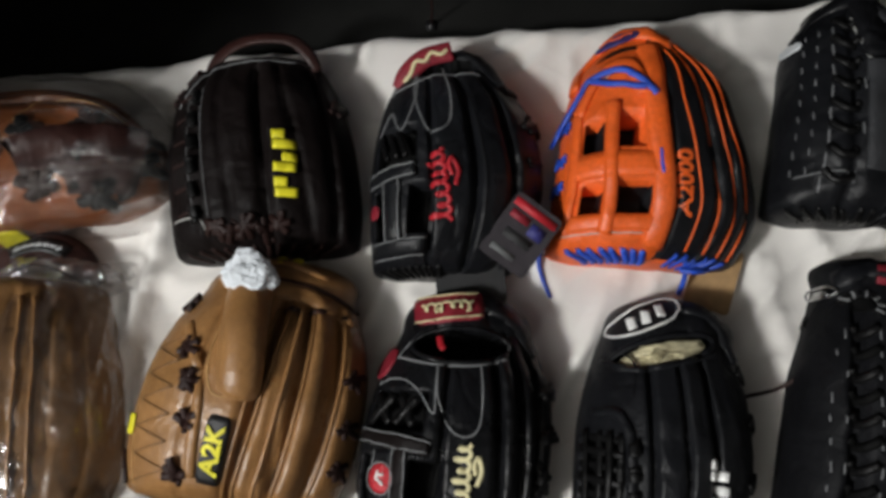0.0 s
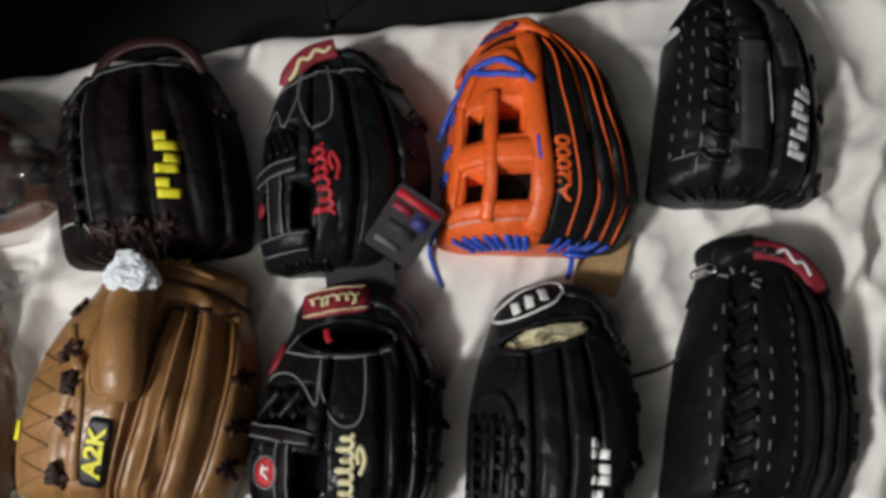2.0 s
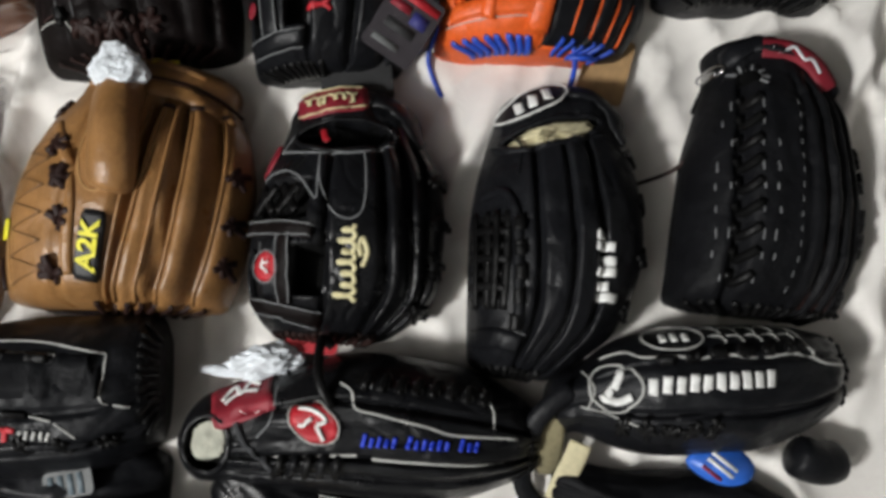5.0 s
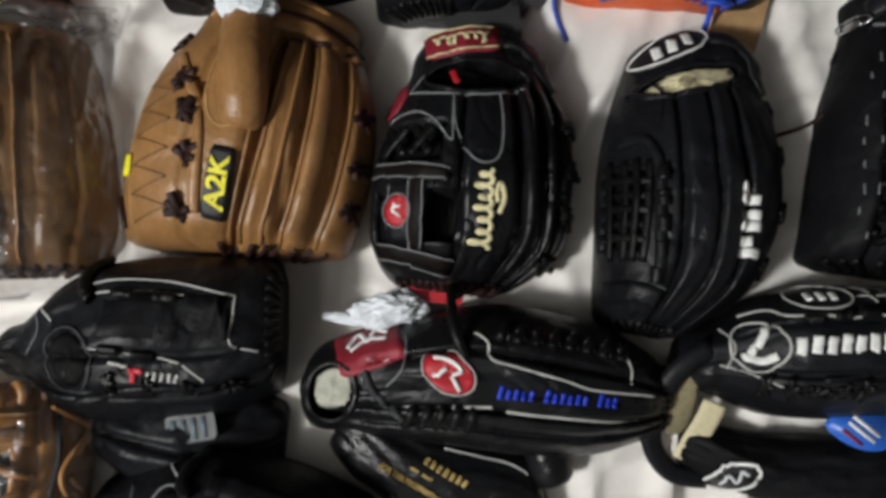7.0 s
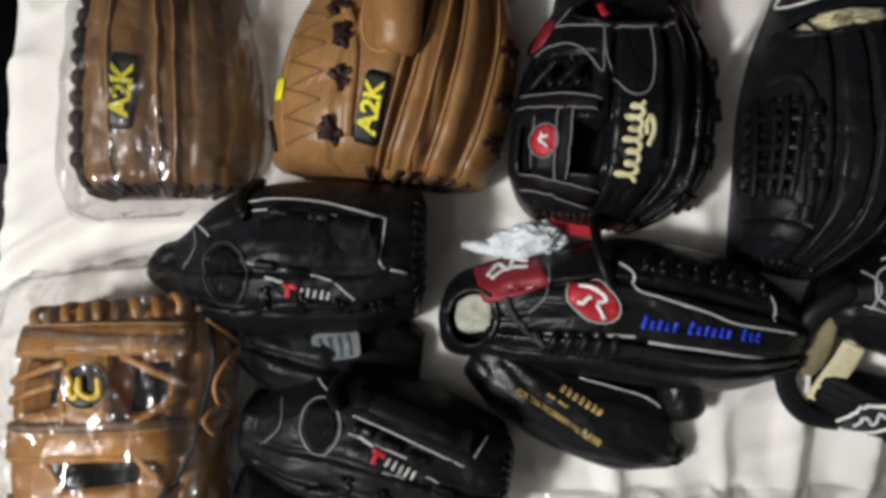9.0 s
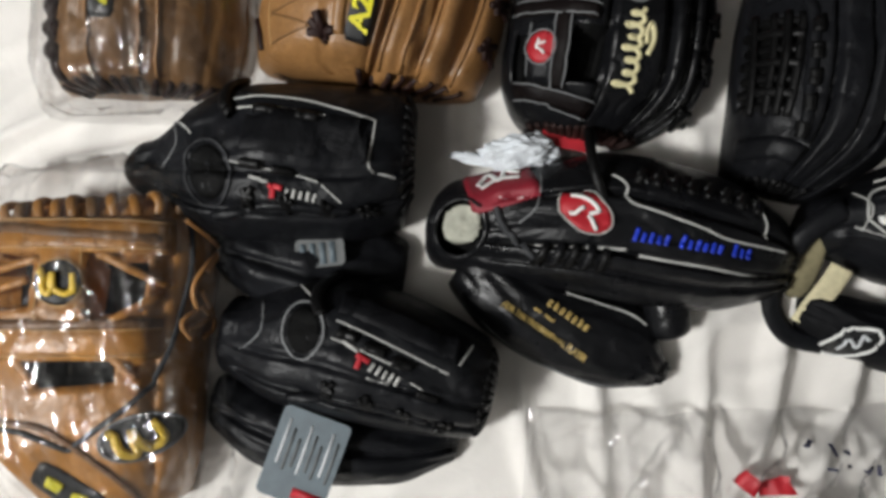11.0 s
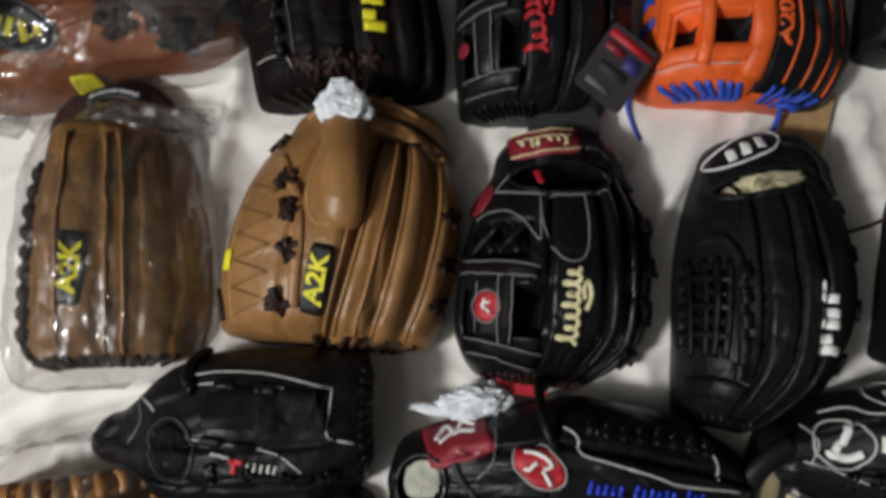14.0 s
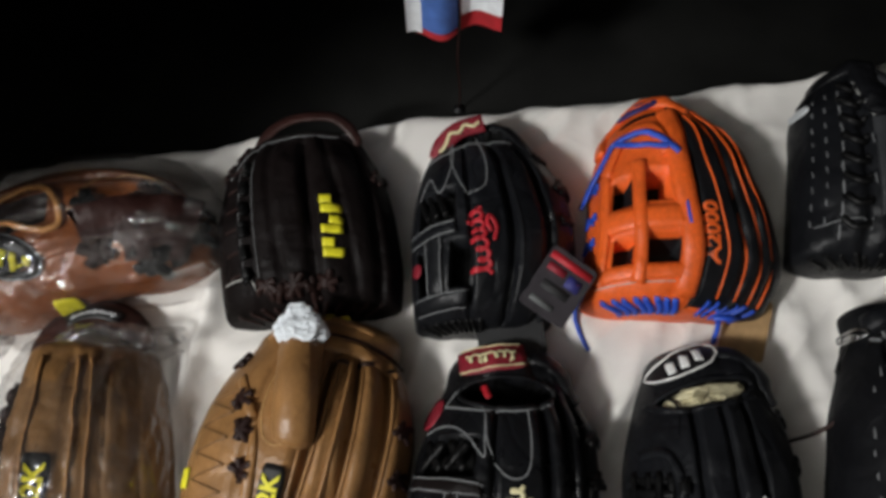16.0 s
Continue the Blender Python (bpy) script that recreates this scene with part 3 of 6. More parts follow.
def widen(plan, d, ends=0.0):
    up = Vector((-math.sin(radians(plan["turn"])), math.cos(radians(plan["turn"]))))
    at = Vector(plan["at"]) - up * ends
    return dict(at=(at.x, at.y), turn=plan["turn"], length=plan["length"] + 2 * ends, left=tuple(x - d for x in plan["left"]), right=tuple(x + d for x in plan["right"]))


def edge_laces(s, g, u0, u1, n, mat, width=0.006, v0=0.97, name="edge_lace"):
    """Short loops of lace that bind the rim at the fingertips."""
    for i in range(n):
        u = u0 + (u1 - u0) * (i + 0.5) / n + random.uniform(-0.006, 0.006)
        v0 = max(v0, 0.98)
        a, k = s.at(u, v0), s.normal(u, v0)
        b, c = s.at(u + 0.004, 0.99), s.at(u + 0.006, 1.0)
        path = [Vector(p) for p in along([tuple(a - k * 0.003), tuple(a + k * 0.002), tuple(b + k * 0.002), (c.x, -0.004, c.z * 0.92), (c.x, -0.003, c.z * 0.7)], 9)]
        ups = [(k + Vector((0, -0.25 * j, 0))).normalized() for j in range(9)]
        part(name, sweep(path, ups, width, width * 0.55, n=6), mat, g)


def knot(s, g, u, v, size, mat, turn=0.0, tails=1, name="lace_knot"):
    """A tied lace: two short fat loops crossed by a band, and a stub of loose end."""
    a = size
    lines = [[(-0.9 * a, -0.35 * a), (-0.2 * a, 0.1 * a), (0.8 * a, 0.45 * a)], [(-0.8 * a, 0.5 * a), (0.1 * a, 0.05 * a), (0.9 * a, -0.4 * a)], [(-0.1 * a, -0.55 * a), (0.0, 0.0), (0.05 * a, 0.55 * a)]]
    if tails > 1:
        q = random.uniform(-0.5, 0.5)
        lines.append([(0, 0), (q * a, -0.7 * a), (q * 1.5 * a, -1.05 * a)])
    return s.strokes(name, u, v, turn, lines, size * 0.72, mat, g, off=0.002, tk=0.75, flat=False)


def block_mark(n, long, high, slant=0.15):
    """A row of plain slanted bars that stands for a maker's word: centre lines."""
    w = long / n
    return [[(-long / 2 + w * (i + 0.5) - slant * high / 2, -high / 2), (-long / 2 + w * (i + 0.5) + slant * high / 2, high / 2 * (1.0 if i % 2 else 0.86))] for i in range(n)]


def bold_mark(n, long, high):
    """Heavy bars in pairs, one long and one short, that stand for a maker's capital letters: centre lines."""
    w, out = long / n, []
    for i in range(n):
        x = -long / 2 + w * (i + 0.5)
        y0, y1 = (-0.5, 0.08) if i % 2 else (-0.08, 0.5)
        out.append([(x - 0.23 * w, -high / 2), (x - 0.19 * w, high / 2)])
        out.append([(x + 0.19 * w, y0 * high), (x + 0.23 * w, y1 * high)])
    return out


def script_mark(long, high, loops):
    """A close scribble of loops, the first one larger, that stands for a maker's script, with a flourish under it."""
    curve = []
    for i in range(6 * loops + 1):
        k = i / 6
        h = high * (1.0 if k < 1 else 0.8 if 3 <= k < 4 or loops - 2 <= k < loops - 1 else 0.58)
        x = -long / 2 + long * k / loops + 0.3 * long / loops * math.sin(2 * math.pi * k)
        curve.append((x + 0.15 * h, -0.25 * high + 0.5 * h * (1 - math.cos(2 * math.pi * k))))
    swash = [(-long * 0.02, -high * 0.62), (long * 0.18, -high * 0.85), (long * 0.36, -high * 0.62), (long * 0.26, -high * 0.45), (long * 0.12, -high * 0.55)]
    return [curve, swash]


def wordless(long, high, counts):
    """Groups of upright bars that stand for a row of unread words."""
    n = sum(counts) + len(counts) - 1
    w, out, k = long / n, [], 0
    for c in counts:
        for i in range(c):
            x = -long / 2 + w * (k + 0.5)
            h = high * (1.0 if i == 0 else 0.7 if i % 2 else 0.82)
            out.append([(x - 0.1 * h, -high / 2), (x + 0.1 * h, -high / 2 + h)])
            k += 1
        k += 1
    return out


def loop_strap(g, pts, width, thick, mat, name="wrist_strap", lean=20, taper=0.3, label=""):
    """A free strap through a few places, its face turned up and out to the wrist."""
    path = [Vector(q) for q in along(pts, 26)]
    up = Vector((0, math.sin(radians(lean)), math.cos(radians(lean))))
    return part(name, sweep(path, [up] * 26, width, thick, round_=False, taper=taper), mat, g, label)


def print_rows(n, long, gap, height=0.0):
    """Rows of unreadable small print, as bars."""
    out = []
    for i in range(n):
        y = (n / 2 - i - 0.5) * gap
        x = -long / 2
        while x < long / 2 - 0.004:
            w = random.uniform(0.006, 0.016)
            out.append([(x, y), (min(x + w, long / 2), y)])
            x += w + 0.004
    return out


def web_bar(s, g, p, q, width, mat, off=0.003, thick=0.006, stitch=None, name="web_strap", label=""):
    s.strap(name, [p, q], width, thick, mat, g, off=off, n=14, label=label)
    if stitch is not None:
        l, r = s.sides((p[1] + q[1]) / 2)
        dx, dy = (q[0] - p[0]) * (r - l), (q[1] - p[1]) * s.p["length"]
        n = math.hypot(dx, dy) or 1
        for k in (-1, 1):
            ou, ov = -dy / n * width * 0.36 * k / (r - l), dx / n * width * 0.36 * k / s.p["length"]
            s.strap("stitching", [(p[0] + ou, p[1] + ov), (q[0] + ou, q[1] + ov)], 0.0018, 0.0014, stitch, g, off=off + thick * 0.5, n=14, flat=False)


# ---- first row ----
def dark_brown_glove():
    g = glove(G_BROWNWEB, "dark espresso-brown glove with bold yellow sewn mark and brown laces")
    s = Shell(G_BROWNWEB, (0.085, 0.112, 0.118, 0.112, 0.095), crest=0.5, fall=2.6, seed=1,
              grooves=((0.30, 0.40, 0.008, 0.03), (0.53, 0.565, 0.018, 0.05), (0.66, 0.78, 0.010, 0.03), (0.86, 0.9, 0.012, 0.05), (0.2, 0.25, 0.008, 0.03)), blunt=0.04)
    part("shell", s.body(), [ESPRESSO, SHADE_BLACK], g)
    loop_strap(g, ((-0.062, 0.225, 0.066), (-0.050, 0.250, 0.074), (-0.030, 0.268, 0.079), (0.002, 0.278, 0.082), (0.045, 0.275, 0.082), (0.068, 0.258, 0.076), (0.080, 0.235, 0.068)), 0.018, 0.006, BROWN_TRIM)
    s.strap("wrist_hem", s.ms((-0.092, 0.190), (-0.076, 0.216), (-0.052, 0.236), (-0.008, 0.246), (0.054, 0.245), (0.082, 0.234)), 0.007, 0.005, ESPRESSO, g, off=0.001)
    s.stitch(s.ms((-0.090, 0.186), (-0.074, 0.212), (-0.052, 0.232), (-0.008, 0.243), (0.054, 0.242)), STITCH, g, 0.002)
    for i in range(6):
        v = 0.22 + 0.115 * i
        web_bar(s, g, (0.19, v), (0.20, v + 0.075), 0.012, BLACK_LACE, off=0.004, name="web_lace", thick=0.007)
        s.strap("web_loop", [(0.10, v + 0.03), (0.19, v + 0.02)], 0.004, 0.004, BROWN_LACE, g, off=0.002, flat=False, n=8)
    s.stitch([(0.06, 0.84), (0.2, 0.85), (0.24, 0.93)], WHITE_STITCH, g, 0.002)
    for u in (0.16, 0.24):
        s.stitch([(u, 0.2), (u + 0.01, 0.5), (u + 0.02, 0.85)], STITCH, g, 0.0012)
    for i, u in enumerate((0.3, 0.38, 0.46, 0.54, 0.62)):
        knot(s, g, u, 0.9 + 0.02 * (i % 2), 0.013, BROWN_LACE, turn=40 * i, tails=2)
    edge_laces(s, g, 0.05, 0.95, 12, BROWN_LACE, 0.006)
    s.strokes("sewn_mark", *s.m(0.044, 0.095), 92, bold_mark(3, 0.088, 0.025), 0.0115, YELLOW, g, split=True, label="bold yellow sewn mark", tk=0.25)
    knot(s, g, 0.03, 0.05, 0.016, BROWN_LACE, turn=110, tails=2)
    knot(s, g, 0.02, 0.17, 0.012, BROWN_LACE, turn=60, tails=1)
    knot(s, g, 0.96, 0.3, 0.012, BROWN_LACE, turn=80, tails=1)


def red_script_glove():
    g = glove(G_REDSCRIPT, "black glove with red sewn script and dark red wrist label")
    s = Shell(G_REDSCRIPT, (0.08, 0.112, 0.122, 0.115, 0.09), crest=0.42, fall=2.2, seed=2,
              grooves=((0.31, 0.40, 0.01, 0.03), (0.52, 0.66, 0.018, 0.05), (0.72, 0.88, 0.016, 0.05)),
              heel=0.03, heel_mid=0.012, holes=((0.008, 0.262, 0.042, 0.011, 9, 0.05, 1),), blunt=0.04,
              recesses=((0.06, 0.27, 0.36, 0.55, 0.03), (0.25, 0.37, 0.65, 0.85, 0.035), (0.05, 0.13, 0.64, 0.86, 0.03)))
    part("shell", s.body(), [BLACK, SHADE_BLACK], g)
    lab = loop_strap(g, ((-0.050, 0.240, 0.062), (-0.042, 0.258, 0.070), (-0.020, 0.277, 0.076), (0.014, 0.286, 0.078)), 0.026, 0.004, RED_LABEL, name="wrist_label", lean=-5, taper=0.0, label="dark red woven wrist label")
    loop_strap(lab, ((-0.047, 0.247, 0.068), (-0.038, 0.257, 0.0735), (-0.032, 0.272, 0.0765), (-0.020, 0.272, 0.0785), (-0.012, 0.283, 0.080), (0.000, 0.280, 0.0805), (0.008, 0.287, 0.081)), 0.005, 0.002, IVORY, name="label_mark", lean=-5, taper=0.0)
    s.strap("wrist_strap", s.ms((0.010, 0.284), (0.035, 0.282), (0.060, 0.265), (0.078, 0.240)), 0.020, 0.006, BLACK, g, off=0.002)
    s.stitch([(0.20, 0.05), (0.24, 0.22), (0.34, 0.40), (0.45, 0.36), (0.46, 0.18), (0.44, 0.03)], STITCH, g)
    s.stitch([(0.05, 0.38), (0.1, 0.27), (0.18, 0.38), (0.24, 0.2), (0.22, 0.05)], STITCH, g)
    s.stitch(s.ms((-0.061, 0.230), (-0.007, 0.246), (0.05, 0.253)), STITCH, g, 0.0024)
    for a in range(3):
        s.strap("web_cross_lace", [(0.07 + 0.05 * a, 0.4), (0.12 + 0.05 * a, 0.52)], 0.008, 0.006, BLACK_LACE, g, off=0.002, n=10)
    web_bar(s, g, (0.03, 0.60), (0.27, 0.58), 0.02, BLACK, stitch=STITCH)
    web_bar(s, g, (0.15, 0.62), (0.17, 0.88), 0.022, BLACK, stitch=STITCH)
    web_bar(s, g, (0.05, 0.915), (0.36, 0.905), 0.022, BLACK, stitch=STITCH)
    s.patch("round_badge", 0.055, 0.74, 0.01, 0.018, 0, RED_LABEL, g, off=0.004)
    edge_laces(s, g, 0.02, 0.5, 9, BLACK_LACE, 0.007)
    s.strokes("sewn_script", *s.m(0.002, 0.090), 98, script_mark(0.086, 0.024, 7), 0.0054, RED, g, label="red sewn script", tk=0.5)
    knot(s, g, 0.95, 0.3, 0.014, BLACK_LACE, turn=70, tails=2)
    for v in (0.12, 0.5, 0.7):
        knot(s, g, 0.93, v, 0.009, BLACK_LACE, turn=30, tails=1)
    s.stitch([(0.56, 0.1), (0.62, 0.4), (0.7, 0.85)], MESH, g, 0.003)


def orange_glove():
    g = glove(G_ORANGE, "bright orange and black glove laced with royal blue cord")
    s = Shell(G_ORANGE, (0.085, 0.118, 0.125, 0.118, 0.1), crest=0.44, fall=2.3, seed=3, crease=0.3, blunt=0.04, heel=0.008, heel_mid=-0.008,
              grooves=((0.46, 0.55, 0.012, 0.03), (0.67, 0.77, 0.012, 0.03), (0.77, 0.86, 0.010, 0.03), (0.85, 0.93, 0.01, 0.03)),
              recesses=((0.11, 0.18, 0.47, 0.60, 0.05), (0.25, 0.38, 0.44, 0.58, 0.06), (0.12, 0.22, 0.74, 0.85, 0.05), (0.27, 0.43, 0.73, 0.85, 0.06)))
    bm = s.body()
    nu = 64
    for f in bm.faces:
        c = f.calc_center_median()
        v = 1 - c.y / G_ORANGE["length"]
        l, r = s.sides(min(max(v, 0), 1))
        u = (c.x - l) / (r - l)
        if f.material_index == 0 and u > 0.435 + 0.115 * v and v > 0.05:
            f.material_index = 1
    part("shell", bm, [ORANGE, BLACK], g)
    s.strap("index_finger", [(0.42, 0.1), (0.44, 0.5), (0.50, 0.97)], 0.028, 0.012, ORANGE, g, off=0.0, n=30)
    s.strap("thumb_loop", [(0.06, 0.42), (0.13, 0.25), (0.28, 0.22), (0.38, 0.36)], 0.02, 0.008, ORANGE, g, off=0.002)
    s.stitch([(0.08, 0.42), (0.14, 0.28), (0.27, 0.25), (0.35, 0.37)], WHITE_STITCH, g, 0.0015)
    for k, (a, b, c) in enumerate(((0.555, 0.60, 0.68), (0.645, 0.70, 0.785), (0.735, 0.78, 0.87), (0.81, 0.855, 0.94))):
        s.strap("finger_piping", [(a, 0.04), (b, 0.4), (c, 0.97)], 0.0028, 0.003, ORANGE, g, off=0.0008, n=30, flat=False)
    s.strap("web_post", [(0.06, 0.42), (0.07, 0.7), (0.06, 0.92)], 0.018, 0.007, ORANGE, g, off=0.002)
    s.strap("web_post", [(0.22, 0.40), (0.225, 0.65), (0.25, 0.93)], 0.017, 0.009, ORANGE, g, off=0.003)
    web_bar(s, g, (0.06, 0.665), (0.44, 0.66), 0.032, ORANGE, off=0.002)
    s.stitch([(0.26, 0.65), (0.42, 0.645)], TAN_STITCH, g, 0.0014, name="stitching")
    web_bar(s, g, (0.06, 0.895), (0.48, 0.885), 0.02, ORANGE, off=0.002)
    s.stitch([(0.05, 0.935), (0.3, 0.93), (0.48, 0.925)], WHITE_STITCH, g, 0.0016)
    edge_laces(s, g, 0.05, 0.5, 8, BLUE_LACE, 0.009, v0=0.975)
    edge_laces(s, g, 0.62, 0.97, 6, BLUE_LACE, 0.006, v0=0.96)
    s.strap("blue_lace", [(-0.02, 0.52, 0.004), (0.07, 0.34, 0.004), (0.12, 0.28, 0.006), (0.28, 0.27, 0.006), (0.44, 0.37, 0.003)], 0.009, 0.006, BLUE_LACE, g, off=0.004, n=34, flat=False)
    s.strap("blue_lace", [(0.12, 0.29, 0.004), (0.25, 0.33, 0.004), (0.38, 0.34, 0.004)], 0.008, 0.006, BLUE_LACE, g, off=0.006, n=20, flat=False)
    s.strap("blue_lace", [(0.45, 0.60), (0.46, 0.70)], 0.006, 0.006, BLUE_LACE, g, off=0.004, n=10, flat=False)
    for v in (0.45, 0.6, 0.72):
        knot(s, g, 0.015, v, 0.008, BLUE_LACE, turn=80)
    tail = along([(-0.105, 0.03, 0.05), (-0.118, 0.005, 0.02), (-0.112, -0.02, 0.012), (-0.1, -0.045, 0.01)], 16)
    part("lace_end", sweep([Vector(p) for p in tail], [UP] * 16, 0.006, 0.005), BLUE_LACE, g)
    tail = along([(0.055, 0.004, 0.06), (0.06, -0.012, 0.04), (0.058, -0.03, 0.02)], 10)
    part("lace_end", sweep([Vector(p) for p in tail], [UP] * 10, 0.007, 0.006), BLUE_LACE, g)
    tail = along([(0.05, -0.008, 0.055), (0.065, -0.01, 0.06), (0.08, -0.006, 0.05)], 10)
    part("lace_end", sweep([Vector(p) for p in tail], [UP] * 10, 0.007, 0.006), BLUE_LACE, g)
    s.text("A2000", *s.m(0.039, 0.083), 92, 0.0235, ORANGE, g, bold=0.0007, stretch=1.22)
    s.strap("wrist_strap", s.ms((-0.086, 0.215), (-0.072, 0.256), (-0.046, 0.284), (-0.010, 0.290), (0.026, 0.276)), 0.022, 0.008, ORANGE, g, off=0.002, n=30)
    lab = s.patch("wrist_label", *s.m(-0.034, 0.278), 0.052, 0.016, 24, NAVY, g, off=0.007, label="navy oval wrist label")
    s.strap("label_mark", s.ms((-0.052, 0.270), (-0.044, 0.277), (-0.036, 0.276), (-0.028, 0.283), (-0.018, 0.284)), 0.0032, 0.002, ORANGE, lab, off=0.009, n=20)
    # Near-black band on the closed shell paints the shaded wrist opening.
    s.strap("wrist_opening_shade", s.ms((-0.062, 0.250), (-0.030, 0.262), (0.010, 0.264)), 0.009, 0.003, SHADE_BLACK, g, off=0.001, n=16, taper=0.8)


def grey_panel_glove():
    g = glove(G_GREY, "black and charcoal glove with silver mark and laced centre web")
    s = Shell(G_GREY, (0.09, 0.115, 0.12, 0.115, 0.1), crest=0.46, fall=2.4, seed=4, blunt=0.04, heel=0.012, heel_mid=0.004,
              grooves=((0.3, 0.36, 0.014, 0.07), (0.56, 0.62, 0.02, 0.04), (0.82, 0.86, 0.016, 0.04)))
    part("shell", s.body(), [BLACK, SHADE_BLACK], g)
    s.strap("finger_panel", [(0.46, 0.36), (0.455, 0.6), (0.48, 0.84)], 0.034, 0.01, GREY, g, off=0.0, n=24)
    s.strap("finger_panel", [(0.66, 0.06), (0.69, 0.3), (0.72, 0.46)], 0.034, 0.008, GREY, g, off=0.0, n=18)
    s.strap("finger_panel", [(0.43, 0.02), (0.44, 0.2), (0.46, 0.34)], 0.04, 0.016, MESH, g, off=0.001, n=18, taper=0.4)
    s.stitch([(0.33, 0.04), (0.35, 0.22), (0.42, 0.37), (0.5, 0.37)], WHITE_STITCH, g, 0.0026)
    s.stitch([(0.555, 0.4), (0.56, 0.6), (0.58, 0.72)], WHITE_STITCH, g, 0.0024)
    for i in range(8):
        v = 0.14 + 0.1 * i
        s.strap("web_lace", [(0.20, v), (0.28, v + 0.05), (0.36, v + 0.01)], 0.009, 0.007, BLACK_LACE, g, off=0.004, n=12)
        s.stitch([(0.195, v + 0.03), (0.2, v + 0.09)], STITCH, g, 0.0026, n=6)
        if i % 2:
            s.stitch([(0.37, v), (0.375, v + 0.05)], STITCH, g, 0.002, n=6)
    for u in (0.06, 0.12):
        for i in range(9):
            s.stitch([(u, 0.18 + 0.08 * i), (u + 0.005, 0.21 + 0.08 * i)], STITCH, g, 0.0018, n=5)
    s.stitch([(0.08, 0.86), (0.2, 0.85), (0.34, 0.85)], STITCH, g, 0.0018)
    s.strokes("silver_mark", *s.m(0.064, 0.085), 83, bold_mark(4, 0.098, 0.023), 0.0096, SILVER, g, split=True, label="silver sewn mark", tk=0.25)
    edge_laces(s, g, 0.03, 0.97, 12, BLACK_LACE, 0.007)
    s.strap("wrist_strap", s.ms((-0.070, 0.235), (-0.040, 0.272), (0.0, 0.284), (0.045, 0.266)), 0.024, 0.007, GLOSSY, g, off=0.002)
    for v in (0.1, 0.35, 0.6, 0.92):
        knot(s, g, 0.97, v, 0.012, BLACK_LACE, turn=70, tails=2)
    s.patch("silver_dot", 0.02, 0.22, 0.012, 0.016, 0, SILVER, g, off=0.004)


dark_brown_glove()
red_script_glove()
orange_glove()
grey_panel_glove()


def film_bag(plan, heights, label, d=0.014, ends=0.03, base=0.0, crest=0.5, seed=0.0, wrinkle=0.006, gathers=()):
    """A clear bag drawn over a glove: a loose, wrinkled skin."""
    p = widen(plan, d, ends)
    s = Shell(p, heights, crest=crest, fall=2.8, lumps=0.008, seed=seed, blunt=0.05, edge=0.22)
    bm = s.body(90, 100)
    bmesh.ops.recalc_face_normals(bm, faces=bm.faces[:])
    for q in bm.verts:
        c = Vector((q.co.x * 30 + seed, q.co.y * 9, q.co.z * 20))
        k = (1 - abs(2 * noise.noise(c * 0.6))) ** 3 + 0.35 * (1 - abs(2 * noise.noise(c * 1.4))) ** 3
        q.co += Vector((q.normal.x, q.normal.y, abs(q.normal.z))) * wrinkle * (k - 0.2)
        q.co.z = max(q.co.z, 0.002)
    bmesh.ops.delete(bm, geom=[f for f in bm.faces if f.calc_center_median().z < 0.012], context="FACES")
    bag = thing("plastic_bag", placed(p, base), label, "plastic bag", "plastic bags")
    part("film", bm, FILM, bag)
    for x, y, z, w, d2, h in gathers:
        wad = bmesh.new()
        bmesh.ops.create_icosphere(wad, subdivisions=5, radius=1.0)
        for q in wad.verts:
            e = q.co.normalized()
            k = 1 + 0.5 * noise.noise(e * 1.4 + Vector((seed, 0, 0))) + 0.35 * abs(noise.noise(e * 3.1)) + 0.2 * abs(noise.noise(e * 6.5))
            q.co = Vector((x + e.x * k * w, y + e.y * k * d2, max(z + e.z * k * h, 0.003)))
        part("gathered_end", wad, FILM, bag)
    return bag


